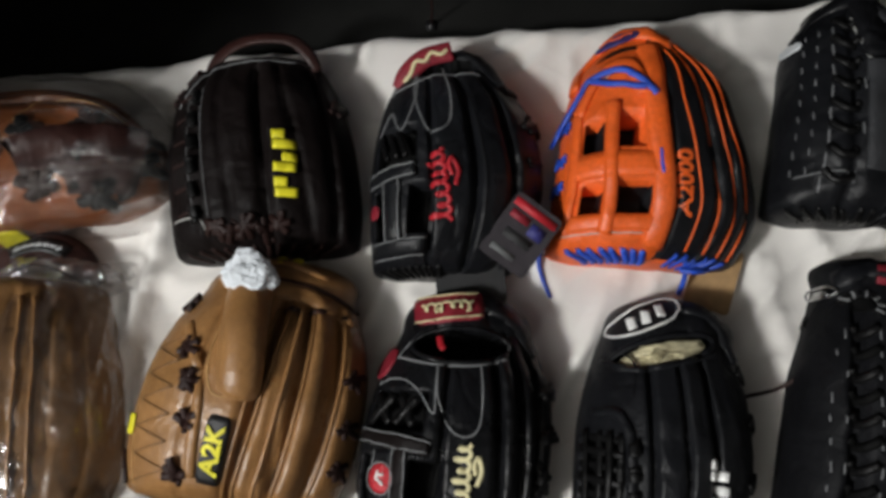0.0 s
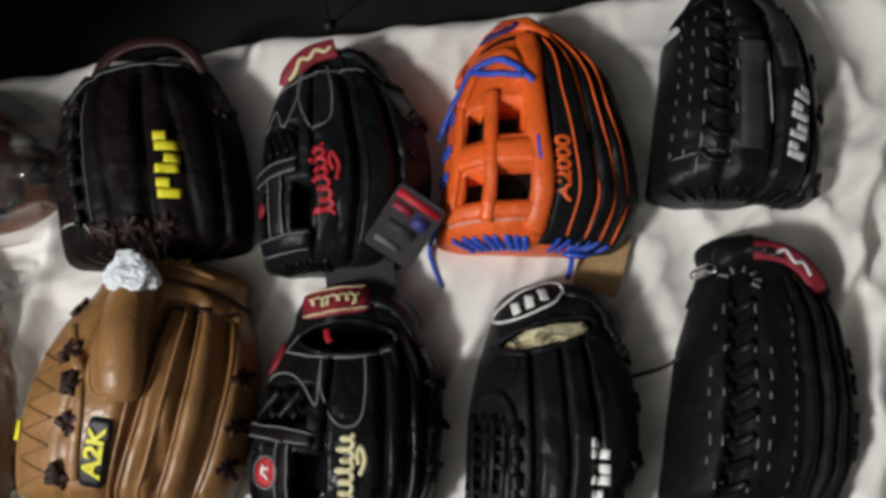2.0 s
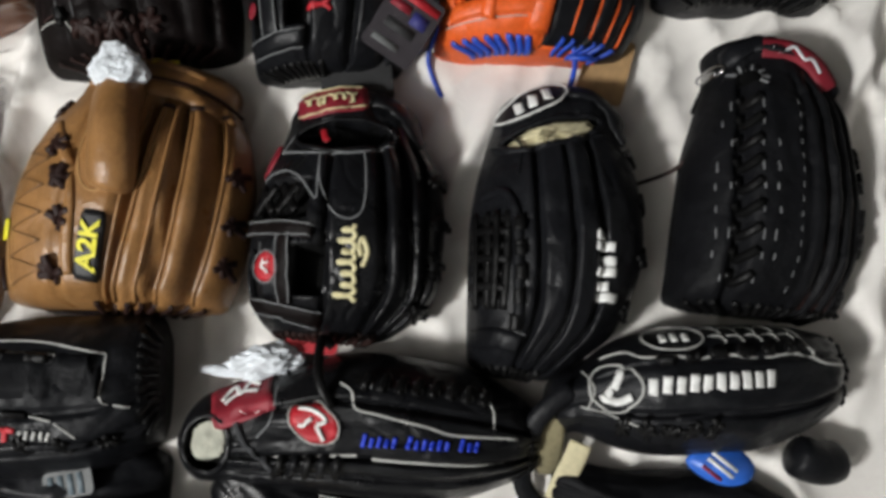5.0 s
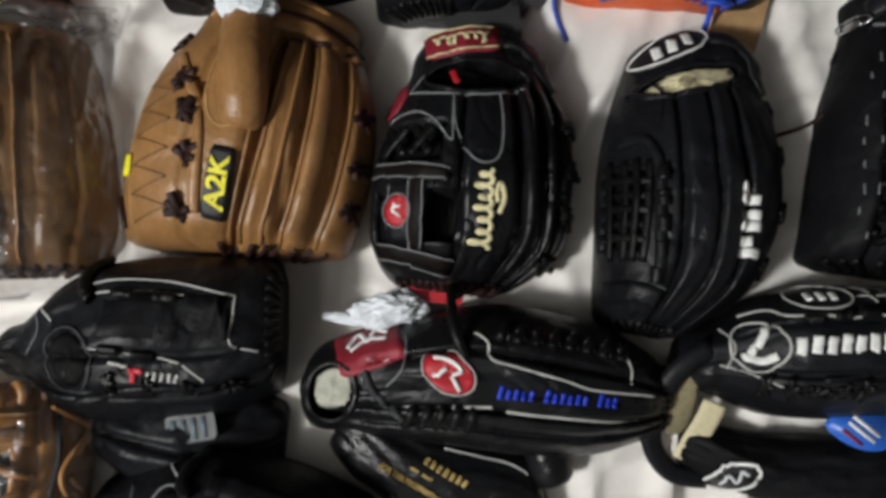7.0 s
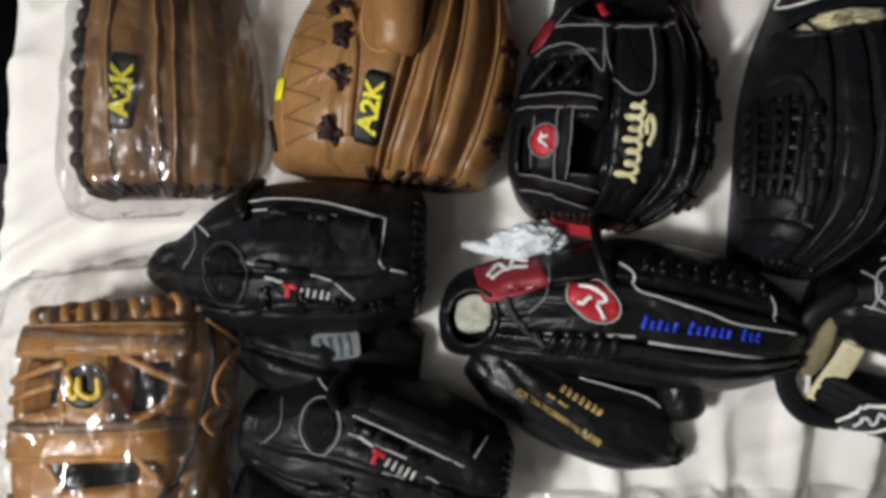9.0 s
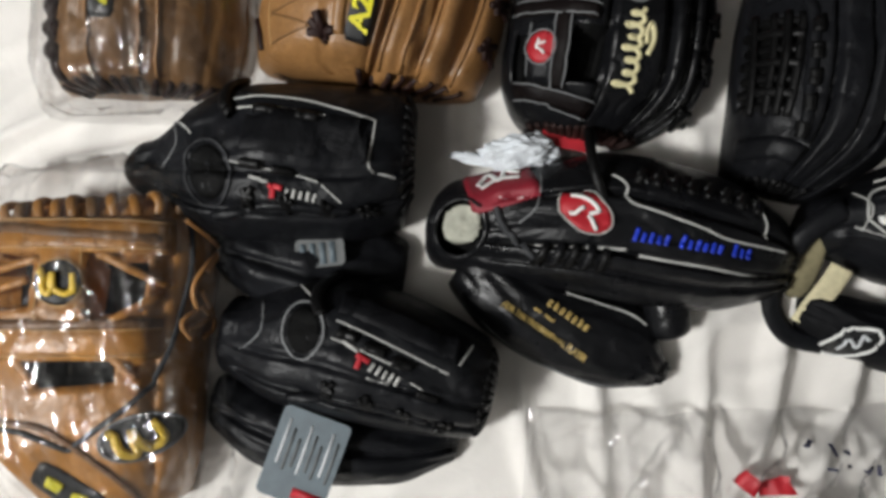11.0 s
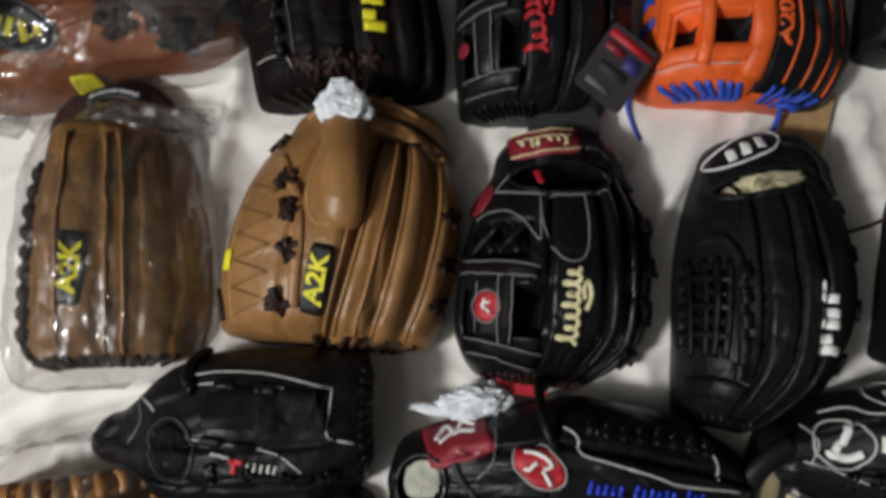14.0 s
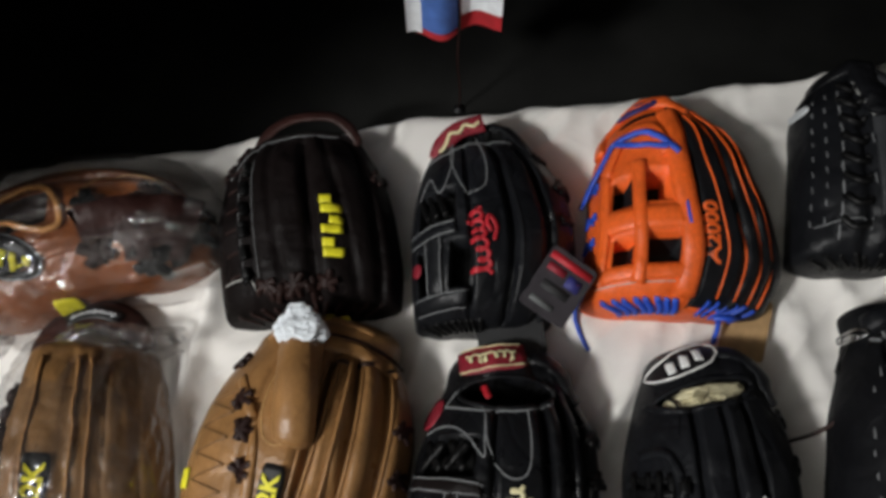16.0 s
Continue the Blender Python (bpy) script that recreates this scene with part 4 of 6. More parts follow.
def bagged_chestnut_glove():
    g = glove(G_BAGTAN, "chestnut-tan glove with black oval wrist patch inside a clear bag")
    s = Shell(G_BAGTAN, (0.1, 0.12, 0.12, 0.11, 0.08), crest=0.5, fall=2.4, seed=5, base=0.0,
              grooves=((0.78, 0.82, 0.012, 0.05), (0.9, 0.9, 0.01, 0.04), (0.24, 0.3, 0.014, 0.05)),
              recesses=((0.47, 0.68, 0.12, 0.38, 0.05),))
    # Dark brown on the recess floor stands in for its shade.
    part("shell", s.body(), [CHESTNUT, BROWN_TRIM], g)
    s.strap("wrist_loop", [(0.64, -0.02), (0.72, 0.18), (0.73, 0.34), (0.57, 0.43), (0.40, 0.44), (0.42, 0.34), (0.52, 0.22), (0.56, -0.02)], 0.009, 0.007, TAN_LACE, g, off=0.004, n=50, flat=False)
    s.patch("wrist_patch", 0.34, 0.2, 0.11, 0.05, 72, BLACK_PATCH, g, off=0.003)
    s.strokes("sewn_mark", 0.34, 0.2, -108, block_mark(6, 0.08, 0.018), 0.0088, YELLOW, g, split=True, off=0.005)
    s.ring("patch_edge", 0.34, 0.2, 0.112, 0.052, 72, 0.003, STITCH, g, off=0.003)
    for i in range(16):
        a = random.uniform(0.08, 0.66), random.uniform(0.5, 0.95)
        knot(s, g, a[0], a[1], 0.022, BLACK_LACE if i % 2 else BROWN_LACE, turn=random.uniform(0, 180), tails=1)
    s.strap("web_panel", [(0.3, 0.52), (0.34, 0.72), (0.4, 0.95)], 0.085, 0.012, BROWN_TRIM, g, off=0.002, n=20)
    s.stitch([(0.62, 0.5), (0.8, 0.6), (0.85, 0.8), (0.8, 0.95)], TAN_STITCH, g, 0.002)
    s.patch("yellow_tag", -0.02, 0.42, 0.02, 0.03, 10, YELLOW, g, off=0.004, oval=False)
    film_bag(G_BAGTAN, (0.1, 0.128, 0.128, 0.118, 0.09), "crumpled clear bag drawn over a tan glove", d=0.012, seed=5.0, wrinkle=0.01, gathers=((-0.08, 0.33, 0.05, 0.04, 0.05, 0.03),))


def bagged_brown_glove():
    g = glove(G_BAGBROWN, "oak-brown glove with black and yellow patch inside a clear bag")
    s = Shell(G_BAGBROWN, (0.1, 0.125, 0.13, 0.125, 0.11), crest=0.3, fall=1.6, edge=0.12, seed=6, blunt=0.04,
              grooves=((0.24, 0.3, 0.006, 0.02), (0.52, 0.55, 0.006, 0.03), (0.70, 0.73, 0.008, 0.03), (0.86, 0.88, 0.006, 0.03)))
    part("shell", s.body(), [OAK, BROWN_TRIM], g)
    for u, w in ((0.56, 0.58), (0.64, 0.66), (0.33, 0.35)):
        s.strap("finger_welt", [(u, 0.1), (u + (w - u) * 0.5, 0.5), (w, 0.97)], 0.004, 0.004, TAN, g, off=0.002, n=26, flat=False)
    for i in range(9):
        v = 0.24 + 0.08 * i
        s.strap("rim_lace", [(0.1, v), (0.14, v + 0.012, 0.004), (0.175, v + 0.03)], 0.019, 0.014, BROWN_LACE, g, off=0.003, n=12, flat=False)
    s.strap("rim_binding", [(0.12, 0.2), (0.13, 0.6), (0.12, 0.97)], 0.016, 0.009, BROWN_LACE, g, off=0.001, n=24)
    edge_laces(s, g, 0.03, 0.97, 13, BROWN_LACE, 0.008)
    s.patch("sewn_patch", 0.41, 0.66, 0.027, 0.078, -4, BLACK_PATCH, g, off=0.002, oval=False)
    s.text("A2K", 0.41, 0.66, 86, 0.0245, YELLOW, g, off=0.004, bold=0.001, stretch=1.2)
    path, ups, _ = cuff(s, g, 0.05, 0.0, BROWN_TRIM, band=0.05, thick=0.012, lean=20)
    cuff_label(path, ups, g, 0.25, 0.75, 0.02, BLACK_PATCH, SILVER, off=0.007)
    film_bag(G_BAGBROWN, (0.06, 0.115, 0.135, 0.13, 0.115), "wrinkled clear bag drawn over a brown glove", d=0.011, ends=0.024, seed=9.0, crest=0.36, wrinkle=0.009, gathers=((0.03, 0.305, 0.045, 0.075, 0.022, 0.03),))


bagged_chestnut_glove()
bagged_brown_glove()


# ---- second row ----
def saddle_tan_glove():
    g = glove(G_TAN, "saddle-tan glove with finger hood, dark laces and black-and-yellow patch")
    s = Shell(G_TAN, (0.1, 0.128, 0.136, 0.128, 0.11), crest=0.42, fall=2.1, seed=7, crease=0.0, lumps=0.003, blunt=0.04, heel=0.038, heel_mid=0.045,
              grooves=((0.33, 0.33, 0.008, 0.03), (0.63, 0.53, 0.03, 0.05), (0.705, 0.645, 0.012, 0.02), (0.76, 0.71, 0.026, 0.05), (0.90, 0.85, 0.022, 0.06)))
    part("shell", s.body(), [TAN, SHADE_BLACK], g)
    s.strap("finger_hood", s.ms((0.008, 0.262, -0.006), (0.012, 0.235, 0.0), (0.016, 0.192, 0.002), (0.020, 0.145, -0.004), (0.021, 0.118, -0.016)), 0.052, 0.046, TAN, g, off=0.008, n=34, flat=False, taper=-8, label="smooth tan finger hood")
    s.stitch([(0.36, 0.0), (0.345, 0.3), (0.38, 0.48), (0.45, 0.54), (0.53, 0.5)], TAN_STITCH, g, 0.0018)
    for u, w in ((0.585, 0.51), (0.66, 0.57), (0.715, 0.66), (0.785, 0.735), (0.93, 0.88)):
        s.strap("finger_welt", [(u, 0.12), (u + (w - u) * 0.5, 0.5), (w, 0.97)], 0.0045, 0.0045, TAN, g, off=0.002, n=26, flat=False)
    zig = [(0.06 + 0.004 * i if i % 2 else 0.21 + 0.006 * i, 0.28 + 0.058 * i) for i in range(12)]
    for p, q in zip(zig, zig[1:]):
        s.strap("web_thong", [p, q], 0.0022, 0.0022, OAK, g, off=0.0008, n=8, flat=False)
    s.stitch([(0.075, 0.3), (0.07, 0.6), (0.1, 0.93)], TAN_STITCH, g, 0.0015)
    for i, (u, v) in enumerate(s.ms((-0.066, 0.224), (-0.044, 0.166), (-0.036, 0.131), (-0.033, 0.088), (-0.039, 0.032))):
        knot(s, g, u, v, 0.0135, BROWN_LACE, turn=25 + 35 * i, tails=2)
    s.strap("web_edge", s.ms((-0.052, 0.195), (-0.024, 0.13), (-0.022, 0.03)), 0.012, 0.006, TAN, g, off=0.001, n=24)
    edge_laces(s, g, 0.45, 0.97, 8, BROWN_LACE, 0.007)
    s.strap("dark_rim", [(0.02, 0.8), (0.045, 0.87), (0.05, 0.93)], 0.007, 0.005, BROWN_LACE, g, off=0.002, n=10)
    s.patch("sewn_patch", *s.m(0.001, 0.060), 0.025, 0.072, -8, BLACK_PATCH, g, off=0.002, oval=False)
    s.text("A2K", *s.m(0.001, 0.060), 82, 0.0245, YELLOW, g, off=0.004, bold=0.0009, stretch=1.12)
    s.patch("yellow_mark", 0.065, 0.68, 0.009, 0.022, -6, YELLOW, g, off=0.004, oval=False)
    # wrist: folded tan heel and back strap
    s.strap("wrist_hem", s.ms((0.030, 0.256), (0.065, 0.254), (0.100, 0.246), (0.126, 0.234)), 0.005, 0.004, BROWN_TRIM, g, off=0.001, n=20)
    s.strap("back_strap", s.ms((0.035, 0.245), (0.075, 0.240), (0.122, 0.222)), 0.020, 0.006, TAN, g, off=0.002, n=16)
    s.strap("heel_fold", s.ms((-0.036, 0.252), (-0.004, 0.272), (0.040, 0.280), (0.090, 0.266)), 0.010, 0.008, TAN, g, off=0.001, n=24, flat=False, taper=0.6)
    for x, y in ((0.057, 0.221), (0.087, 0.223), (0.114, 0.222)):
        s.strap("strap_lace", s.ms((x - 0.007, y), (x + 0.007, y)), 0.006, 0.004, BROWN_LACE, g, off=0.003, n=8)
    for x, y in ((0.034, 0.282), (0.052, 0.281)):
        s.patch("yellow_spot", *s.m(x, y), 0.012, 0.009, 20, YELLOW, g, off=0.004)
    for v in (0.4, 0.62, 0.8):
        knot(s, g, 0.955, v, 0.011, BROWN_LACE, turn=60, tails=2)


def crumple(name, at, size, label, category, mat=None, seed=0.0, squash=0.45, turn=0.0, m=None):
    """Crumpled paper: a creased, faceted wad."""
    bm = bmesh.new()
    bmesh.ops.create_icosphere(bm, subdivisions=4, radius=1.0)
    for q in bm.verts:
        c = q.co.normalized()
        k = 1 + 0.35 * noise.noise(c * 1.6 + Vector((seed, 0, 0))) + 0.3 * abs(noise.noise(c * 3.7 + Vector((0, seed, 0)))) + 0.14 * abs(noise.noise(c * 8.0))
        q.co = Vector((c.x * k * size[0], c.y * k * size[1], c.z * k * size[2]))
    ob = part(name, bm, mat or TISSUE, None)
    for p in ob.data.polygons:
        p.use_smooth = False
    ob.matrix_world = pose(*at, 0, 0, turn)
    return tagged(ob, label, category)


def cream_script_glove():
    g = glove(G_CREAM, "black glove with ivory sewn script, grey stitching and red wrist label")
    s = Shell(G_CREAM, (0.09, 0.118, 0.13, 0.122, 0.085), crest=0.46, fall=2.2, seed=8, blunt=0.1, heel=0.05, heel_mid=0.016, holes=((0.011, 0.223, 0.056, 0.021, 5, 0.06, 1),),
              grooves=((0.37, 0.47, 0.012, 0.03), (0.63, 0.77, 0.02, 0.05), (0.76, 0.88, 0.018, 0.05), (0.88, 0.95, 0.014, 0.04)),
              recesses=((0.05, 0.32, 0.33, 0.5, 0.03), (0.28, 0.43, 0.63, 0.83, 0.04), (0.04, 0.1, 0.62, 0.84, 0.02)))
    part("shell", s.body(), [GLOSSY, SHADE_BLACK], g)
    lab = s.patch("wrist_label", *s.m(-0.008, 0.267), 0.078, 0.036, 11, RED_LABEL, g, off=0.004, oval=False, label="dark red woven wrist label")
    s.strap("label_edge", s.ms((-0.044, 0.275), (0.024, 0.288)), 0.0022, 0.0015, IVORY, lab, off=0.0052)
    s.strap("label_edge", s.ms((-0.042, 0.246), (0.030, 0.260)), 0.0022, 0.0015, IVORY, lab, off=0.0052)
    s.strokes("label_mark", *s.m(-0.008, 0.268), 191, script_mark(0.056, 0.013, 6)[:1], 0.0034, IVORY, lab, off=0.006)
    s.ring("opening_rim", *s.m(0.011, 0.223), 0.112, 0.043, 5, 0.006, GLOSSY, g, off=0.001)
    s.strap("wrist_strap", s.ms((0.030, 0.276), (0.055, 0.270), (0.080, 0.250), (0.096, 0.225)), 0.024, 0.007, GLOSSY, g, off=0.002)
    s.strap("inner_tag", s.ms((-0.020, 0.238), (-0.010, 0.222)), 0.008, 0.003, RED, g, off=-0.01, n=8)
    s.stitch(s.ms((-0.062, 0.205), (-0.040, 0.200), (-0.017, 0.197), (0.027, 0.200), (0.066, 0.214)), STITCH, g, 0.0026)
    s.stitch(s.ms((-0.013, 0.196), (-0.010, 0.165), (0.0, 0.140), (0.012, 0.125), (0.027, 0.122), (0.038, 0.132), (0.040, 0.160), (0.034, 0.203)), STITCH, g, n=40)
    s.stitch(s.ms((-0.078, 0.172), (-0.064, 0.178), (-0.048, 0.177), (-0.030, 0.165), (-0.012, 0.142), (-0.012, 0.165), (-0.013, 0.196)), STITCH, g, n=40)
    s.stitch([(0.04, 0.26), (0.1, 0.12), (0.16, 0.06)], STITCH, g, 0.002)
    for a in range(2):
        s.strap("web_cross_lace", [(0.06 + 0.12 * a, 0.36), (0.15 + 0.12 * a, 0.48)], 0.010, 0.006, BLACK_LACE, g, off=0.001, n=10)
        s.strap("web_cross_lace", [(0.15 + 0.12 * a, 0.36), (0.06 + 0.12 * a, 0.48)], 0.010, 0.006, BLACK_LACE, g, off=0.003, n=10)
    web_bar(s, g, (0.03, 0.535), (0.37, 0.57), 0.018, ESPRESSO, stitch=STITCH)
    web_bar(s, g, (0.235, 0.58), (0.25, 0.86), 0.018, ESPRESSO, stitch=STITCH)
    s.strap("web_panel", [(0.15, 0.6), (0.165, 0.84)], 0.03, 0.006, BLACK, g, off=0.001, n=12)
    s.stitch([(0.095, 0.6), (0.1, 0.82)], STITCH, g, 0.002)
    web_bar(s, g, (0.05, 0.865), (0.46, 0.925), 0.02, ESPRESSO, stitch=STITCH)
    s.patch("round_badge", 0.165, 0.715, 0.024, 0.029, 0, RED, g, off=0.006, label="round red badge")
    s.ring("badge_edge", 0.165, 0.715, 0.026, 0.031, 0, 0.002, STITCH, g, off=0.007)
    s.strokes("badge_mark", 0.165, 0.715, 80, [[(-0.007, -0.004), (0.0, 0.005), (0.006, -0.002)], [(-0.004, 0.004), (0.007, 0.004)]], 0.0028, WHITE, g, off=0.007)
    s.patch("side_badge", 0.03, 0.2, 0.016, 0.04, -25, RED_LABEL, g, off=0.004)
    edge_laces(s, g, 0.03, 0.95, 15, BROWN_LACE, 0.008, v0=0.94)
    s.strokes("sewn_script", *s.m(0.029, 0.074), 92, script_mark(0.078, 0.021, 7), 0.0052, IVORY, g, label="ivory sewn script", tk=0.5)
    for v in (0.25, 0.45, 0.65, 0.85):
        knot(s, g, 0.965, v, 0.011, BLACK_LACE, turn=50, tails=2)


def white_mark_glove():
    g = glove(G_WHITEMARK, "black glove with woven basket web, white mark and cream lining")
    s = Shell(G_WHITEMARK, (0.085, 0.115, 0.125, 0.12, 0.09), crest=0.42, fall=2.2, seed=9, blunt=0.05, heel=0.042, heel_mid=0.014, holes=((-0.010, 0.273, 0.060, 0.015, 25, 0.03, 1),),
              grooves=((0.25, 0.46, 0.014, 0.04), (0.43, 0.66, 0.012, 0.04), (0.6, 0.82, 0.016, 0.04)),
              recesses=((0.02, 0.2, 0.46, 0.76, 0.012),))
    part("shell", s.body(), [BLACK, SHADE_BLACK], g)
    lab = s.patch("wrist_label", *s.m(-0.034, 0.308), 0.090, 0.031, 38, BLACK_PATCH, g, off=0.004, label="black oval wrist label")
    s.ring("label_edge", *s.m(-0.034, 0.308), 0.086, 0.028, 38, 0.003, WHITE, lab, off=0.006)
    s.strokes("label_mark", *s.m(-0.034, 0.308), 38, block_mark(3, 0.050, 0.014, 0.3), 0.011, WHITE, lab, off=0.006, split=True, tk=0.12)
    s.strap("wrist_strap", s.ms((0.005, 0.333), (0.035, 0.330), (0.060, 0.312), (0.078, 0.285)), 0.022, 0.008, BLACK, g, off=0.002)
    s.patch("lining", *s.m(-0.011, 0.272), 0.108, 0.026, 25, CREAM, g, off=-0.004, label="cream leather lining")
    # Darker strip paints the shade across the middle of the lining.
    s.strap("lining_shade", s.ms((-0.024, 0.262), (-0.016, 0.276)), 0.016, 0.004, DIM_CREAM, g, off=-0.006, n=10)
    s.ring("opening_rim", *s.m(-0.010, 0.273), 0.124, 0.034, 25, 0.008, BLACK, g, off=0.0)
    s.strap("wrist_hem", s.ms((-0.073, 0.250), (-0.041, 0.243), (-0.005, 0.256), (0.050, 0.284)), 0.006, 0.005, BLACK, g, off=0.001)
    for i in range(7):
        v = 0.46 + 0.05 * i
        web_bar(s, g, (0.01, v), (0.2, v + 0.005), 0.0095, BLACK_LACE, off=0.001 if i % 2 else -0.002, name="web_weave", thick=0.006)
    for i in range(4):
        u = 0.03 + 0.05 * i
        web_bar(s, g, (u, 0.44), (u + 0.02, 0.79), 0.009, BLACK_LACE, off=0.0 if i % 2 else 0.003, name="web_weave", thick=0.006)
    s.strap("web_rim", [(0.05, 0.38), (0.15, 0.37), (0.22, 0.45), (0.26, 0.65), (0.32, 0.85)], 0.012, 0.01, BLACK, g, off=0.001, n=30)
    for i in range(5):
        s.strap("rim_lace", [(0.24 + 0.014 * i, 0.46 + 0.085 * i), (0.25 + 0.016 * i, 0.51 + 0.085 * i)], 0.012, 0.009, BLACK_LACE, g, off=0.005, n=8)
    s.stitch([(0.07, 0.12), (0.2, 0.17), (0.21, 0.3)], MESH, g, 0.003)
    s.strap("tip_guard", [(0.03, 0.9), (0.2, 0.89), (0.38, 0.9)], 0.024, 0.006, BLACK, g, off=0.001, n=16)
    s.stitch([(0.05, 0.865), (0.2, 0.858), (0.4, 0.865)], STITCH, g, 0.0016)
    edge_laces(s, g, 0.04, 0.75, 10, BLACK_LACE, 0.008, v0=0.94)
    s.strokes("sewn_mark", *s.m(0.067, 0.128), 100, bold_mark(3, 0.082, 0.021), 0.0108, WHITE, g, split=True, label="bold white sewn mark", tk=0.25)
    for v in (0.1, 0.28, 0.5, 0.7):
        knot(s, g, 0.965, v, 0.011, BLACK_LACE, turn=60, tails=2)


def centre_lace_glove():
    g = glove(G_CENTRELACE, "matt black glove with laced centre web and red wrist label")
    s = Shell(G_CENTRELACE, (0.09, 0.118, 0.125, 0.12, 0.1), crest=0.42, fall=2.3, seed=10, blunt=0.04, heel=0.037, heel_mid=-0.008,
              grooves=((0.17, 0.27, 0.02, 0.06), (0.52, 0.62, 0.008, 0.03), (0.62, 0.74, 0.018, 0.04), (0.73, 0.83, 0.016, 0.04), (0.83, 0.92, 0.014, 0.04)))
    part("shell", s.body(), [MESH, SHADE_BLACK], g)
    s.strap("wrist_strap", s.ms((-0.050, 0.295), (-0.022, 0.312), (0.012, 0.308), (0.048, 0.290), (0.078, 0.258)), 0.026, 0.008, BLACK, g, off=0.002, n=30)
    lab = loop_strap(g, ((-0.014, 0.306, 0.090), (0.018, 0.304, 0.094), (0.046, 0.290, 0.092), (0.068, 0.266, 0.084)), 0.024, 0.005, RED_LABEL, name="wrist_label", lean=0, taper=0.0, label="dark red wrist label")
    loop_strap(lab, ((-0.004, 0.306, 0.0945), (0.008, 0.301, 0.096), (0.020, 0.308, 0.097), (0.032, 0.294, 0.097), (0.042, 0.295, 0.096), (0.052, 0.280, 0.0945)), 0.004, 0.002, SILVER, name="label_mark", lean=0, taper=0.0)
    for i in range(9):
        v = 0.2 + 0.085 * i
        c = 0.19 + 0.1 * v
        s.strap("web_lace", [(c - 0.06, v), (c, v + 0.035), (c + 0.06, v)], 0.010, 0.008, SHADE_BLACK if i % 2 else BLACK_LACE, g, off=0.002, n=12)
        for d in (-0.075, 0.075, 0.15, -0.13):
            if random.random() < 0.3:
                continue
            d += random.uniform(-0.012, 0.012)
            s.stitch([(c + d, v + 0.01), (c + d + 0.004, v + 0.035 + 0.015 * (i % 3 == 0))], STITCH, g, 0.0022, n=5)
    for i in range(14):
        s.stitch([(0.5 + 0.06 * i / 14, 0.2 + 0.055 * i), (0.503 + 0.06 * i / 14, 0.22 + 0.055 * i)], STITCH, g, 0.0012, n=5)
    for i in range(13):
        ang = radians(-60 + 230 * i / 12)
        ca, sa = math.cos(ang), math.sin(ang)
        s.strap("ruffle_lace", s.ms((-0.030 + 0.012 * ca, 0.266 + 0.010 * sa), (-0.030 + 0.021 * ca, 0.266 + 0.018 * sa)), 0.0035, 0.003, STITCH if i % 2 else BLACK_LACE, g, off=0.001, n=6, flat=False)
    # Flat near-black patch paints the shade inside the ruffle.
    s.patch("ruffle_hollow_shade", *s.m(-0.030, 0.266), 0.022, 0.018, 0, SHADE_BLACK, g, off=0.001)
    for u, w in ((0.635, 0.74), (0.73, 0.83), (0.83, 0.92)):
        s.strap("finger_welt", [(u, 0.05), (u + 0.45 * (w - u), 0.5), (w, 0.97)], 0.005, 0.004, BROWN_TRIM, g, off=0.001, n=24, flat=False)
    edge_laces(s, g, 0.03, 0.97, 14, BLACK_LACE, 0.009)
    s.ring("buckle", 0.03, 0.05, 0.018, 0.014, 20, 0.004, METAL, g, off=0.006)
    s.strap("buckle_strap", [(0.02, 0.02), (0.0, 0.14), (-0.01, 0.2)], 0.008, 0.004, BLACK_LACE, g, off=0.004, n=10)
    s.patch("buckle_pin", 0.03, 0.06, 0.008, 0.008, 0, METAL, g, off=0.008)
    for v in (0.35, 0.45, 0.6, 0.7, 0.93):
        knot(s, g, 0.975, v, 0.012, BLACK_LACE, turn=80, tails=2)
    cord = along([(-0.07, 0.19, 0.05), (-0.095, 0.165, 0.03), (-0.13, 0.15, 0.012), (-0.155, 0.14, 0.01)], 18)
    part("lace_end", sweep([Vector(p) for p in cord], [UP] * 18, 0.005, 0.004), BROWN_LACE, g)


saddle_tan_glove()
cream_script_glove()
white_mark_glove()
centre_lace_glove()


# ---- lower rows: gloves that lie with their fingers to one side ----
def lobe(g, main, plan, heights, mat, seed, name="thumb", grooves=()):
    """A second stall of a glove, in the glove's own frame."""
    s = Shell(plan, heights, crest=0.5, fall=2.2, seed=seed, grooves=grooves, blunt=0.2, wrist=0.1)
    ob = part(name, s.body(40, 48), [mat, SHADE_BLACK], g)
    ob.matrix_local = placed(main).inverted() @ placed(plan)
    return s, ob


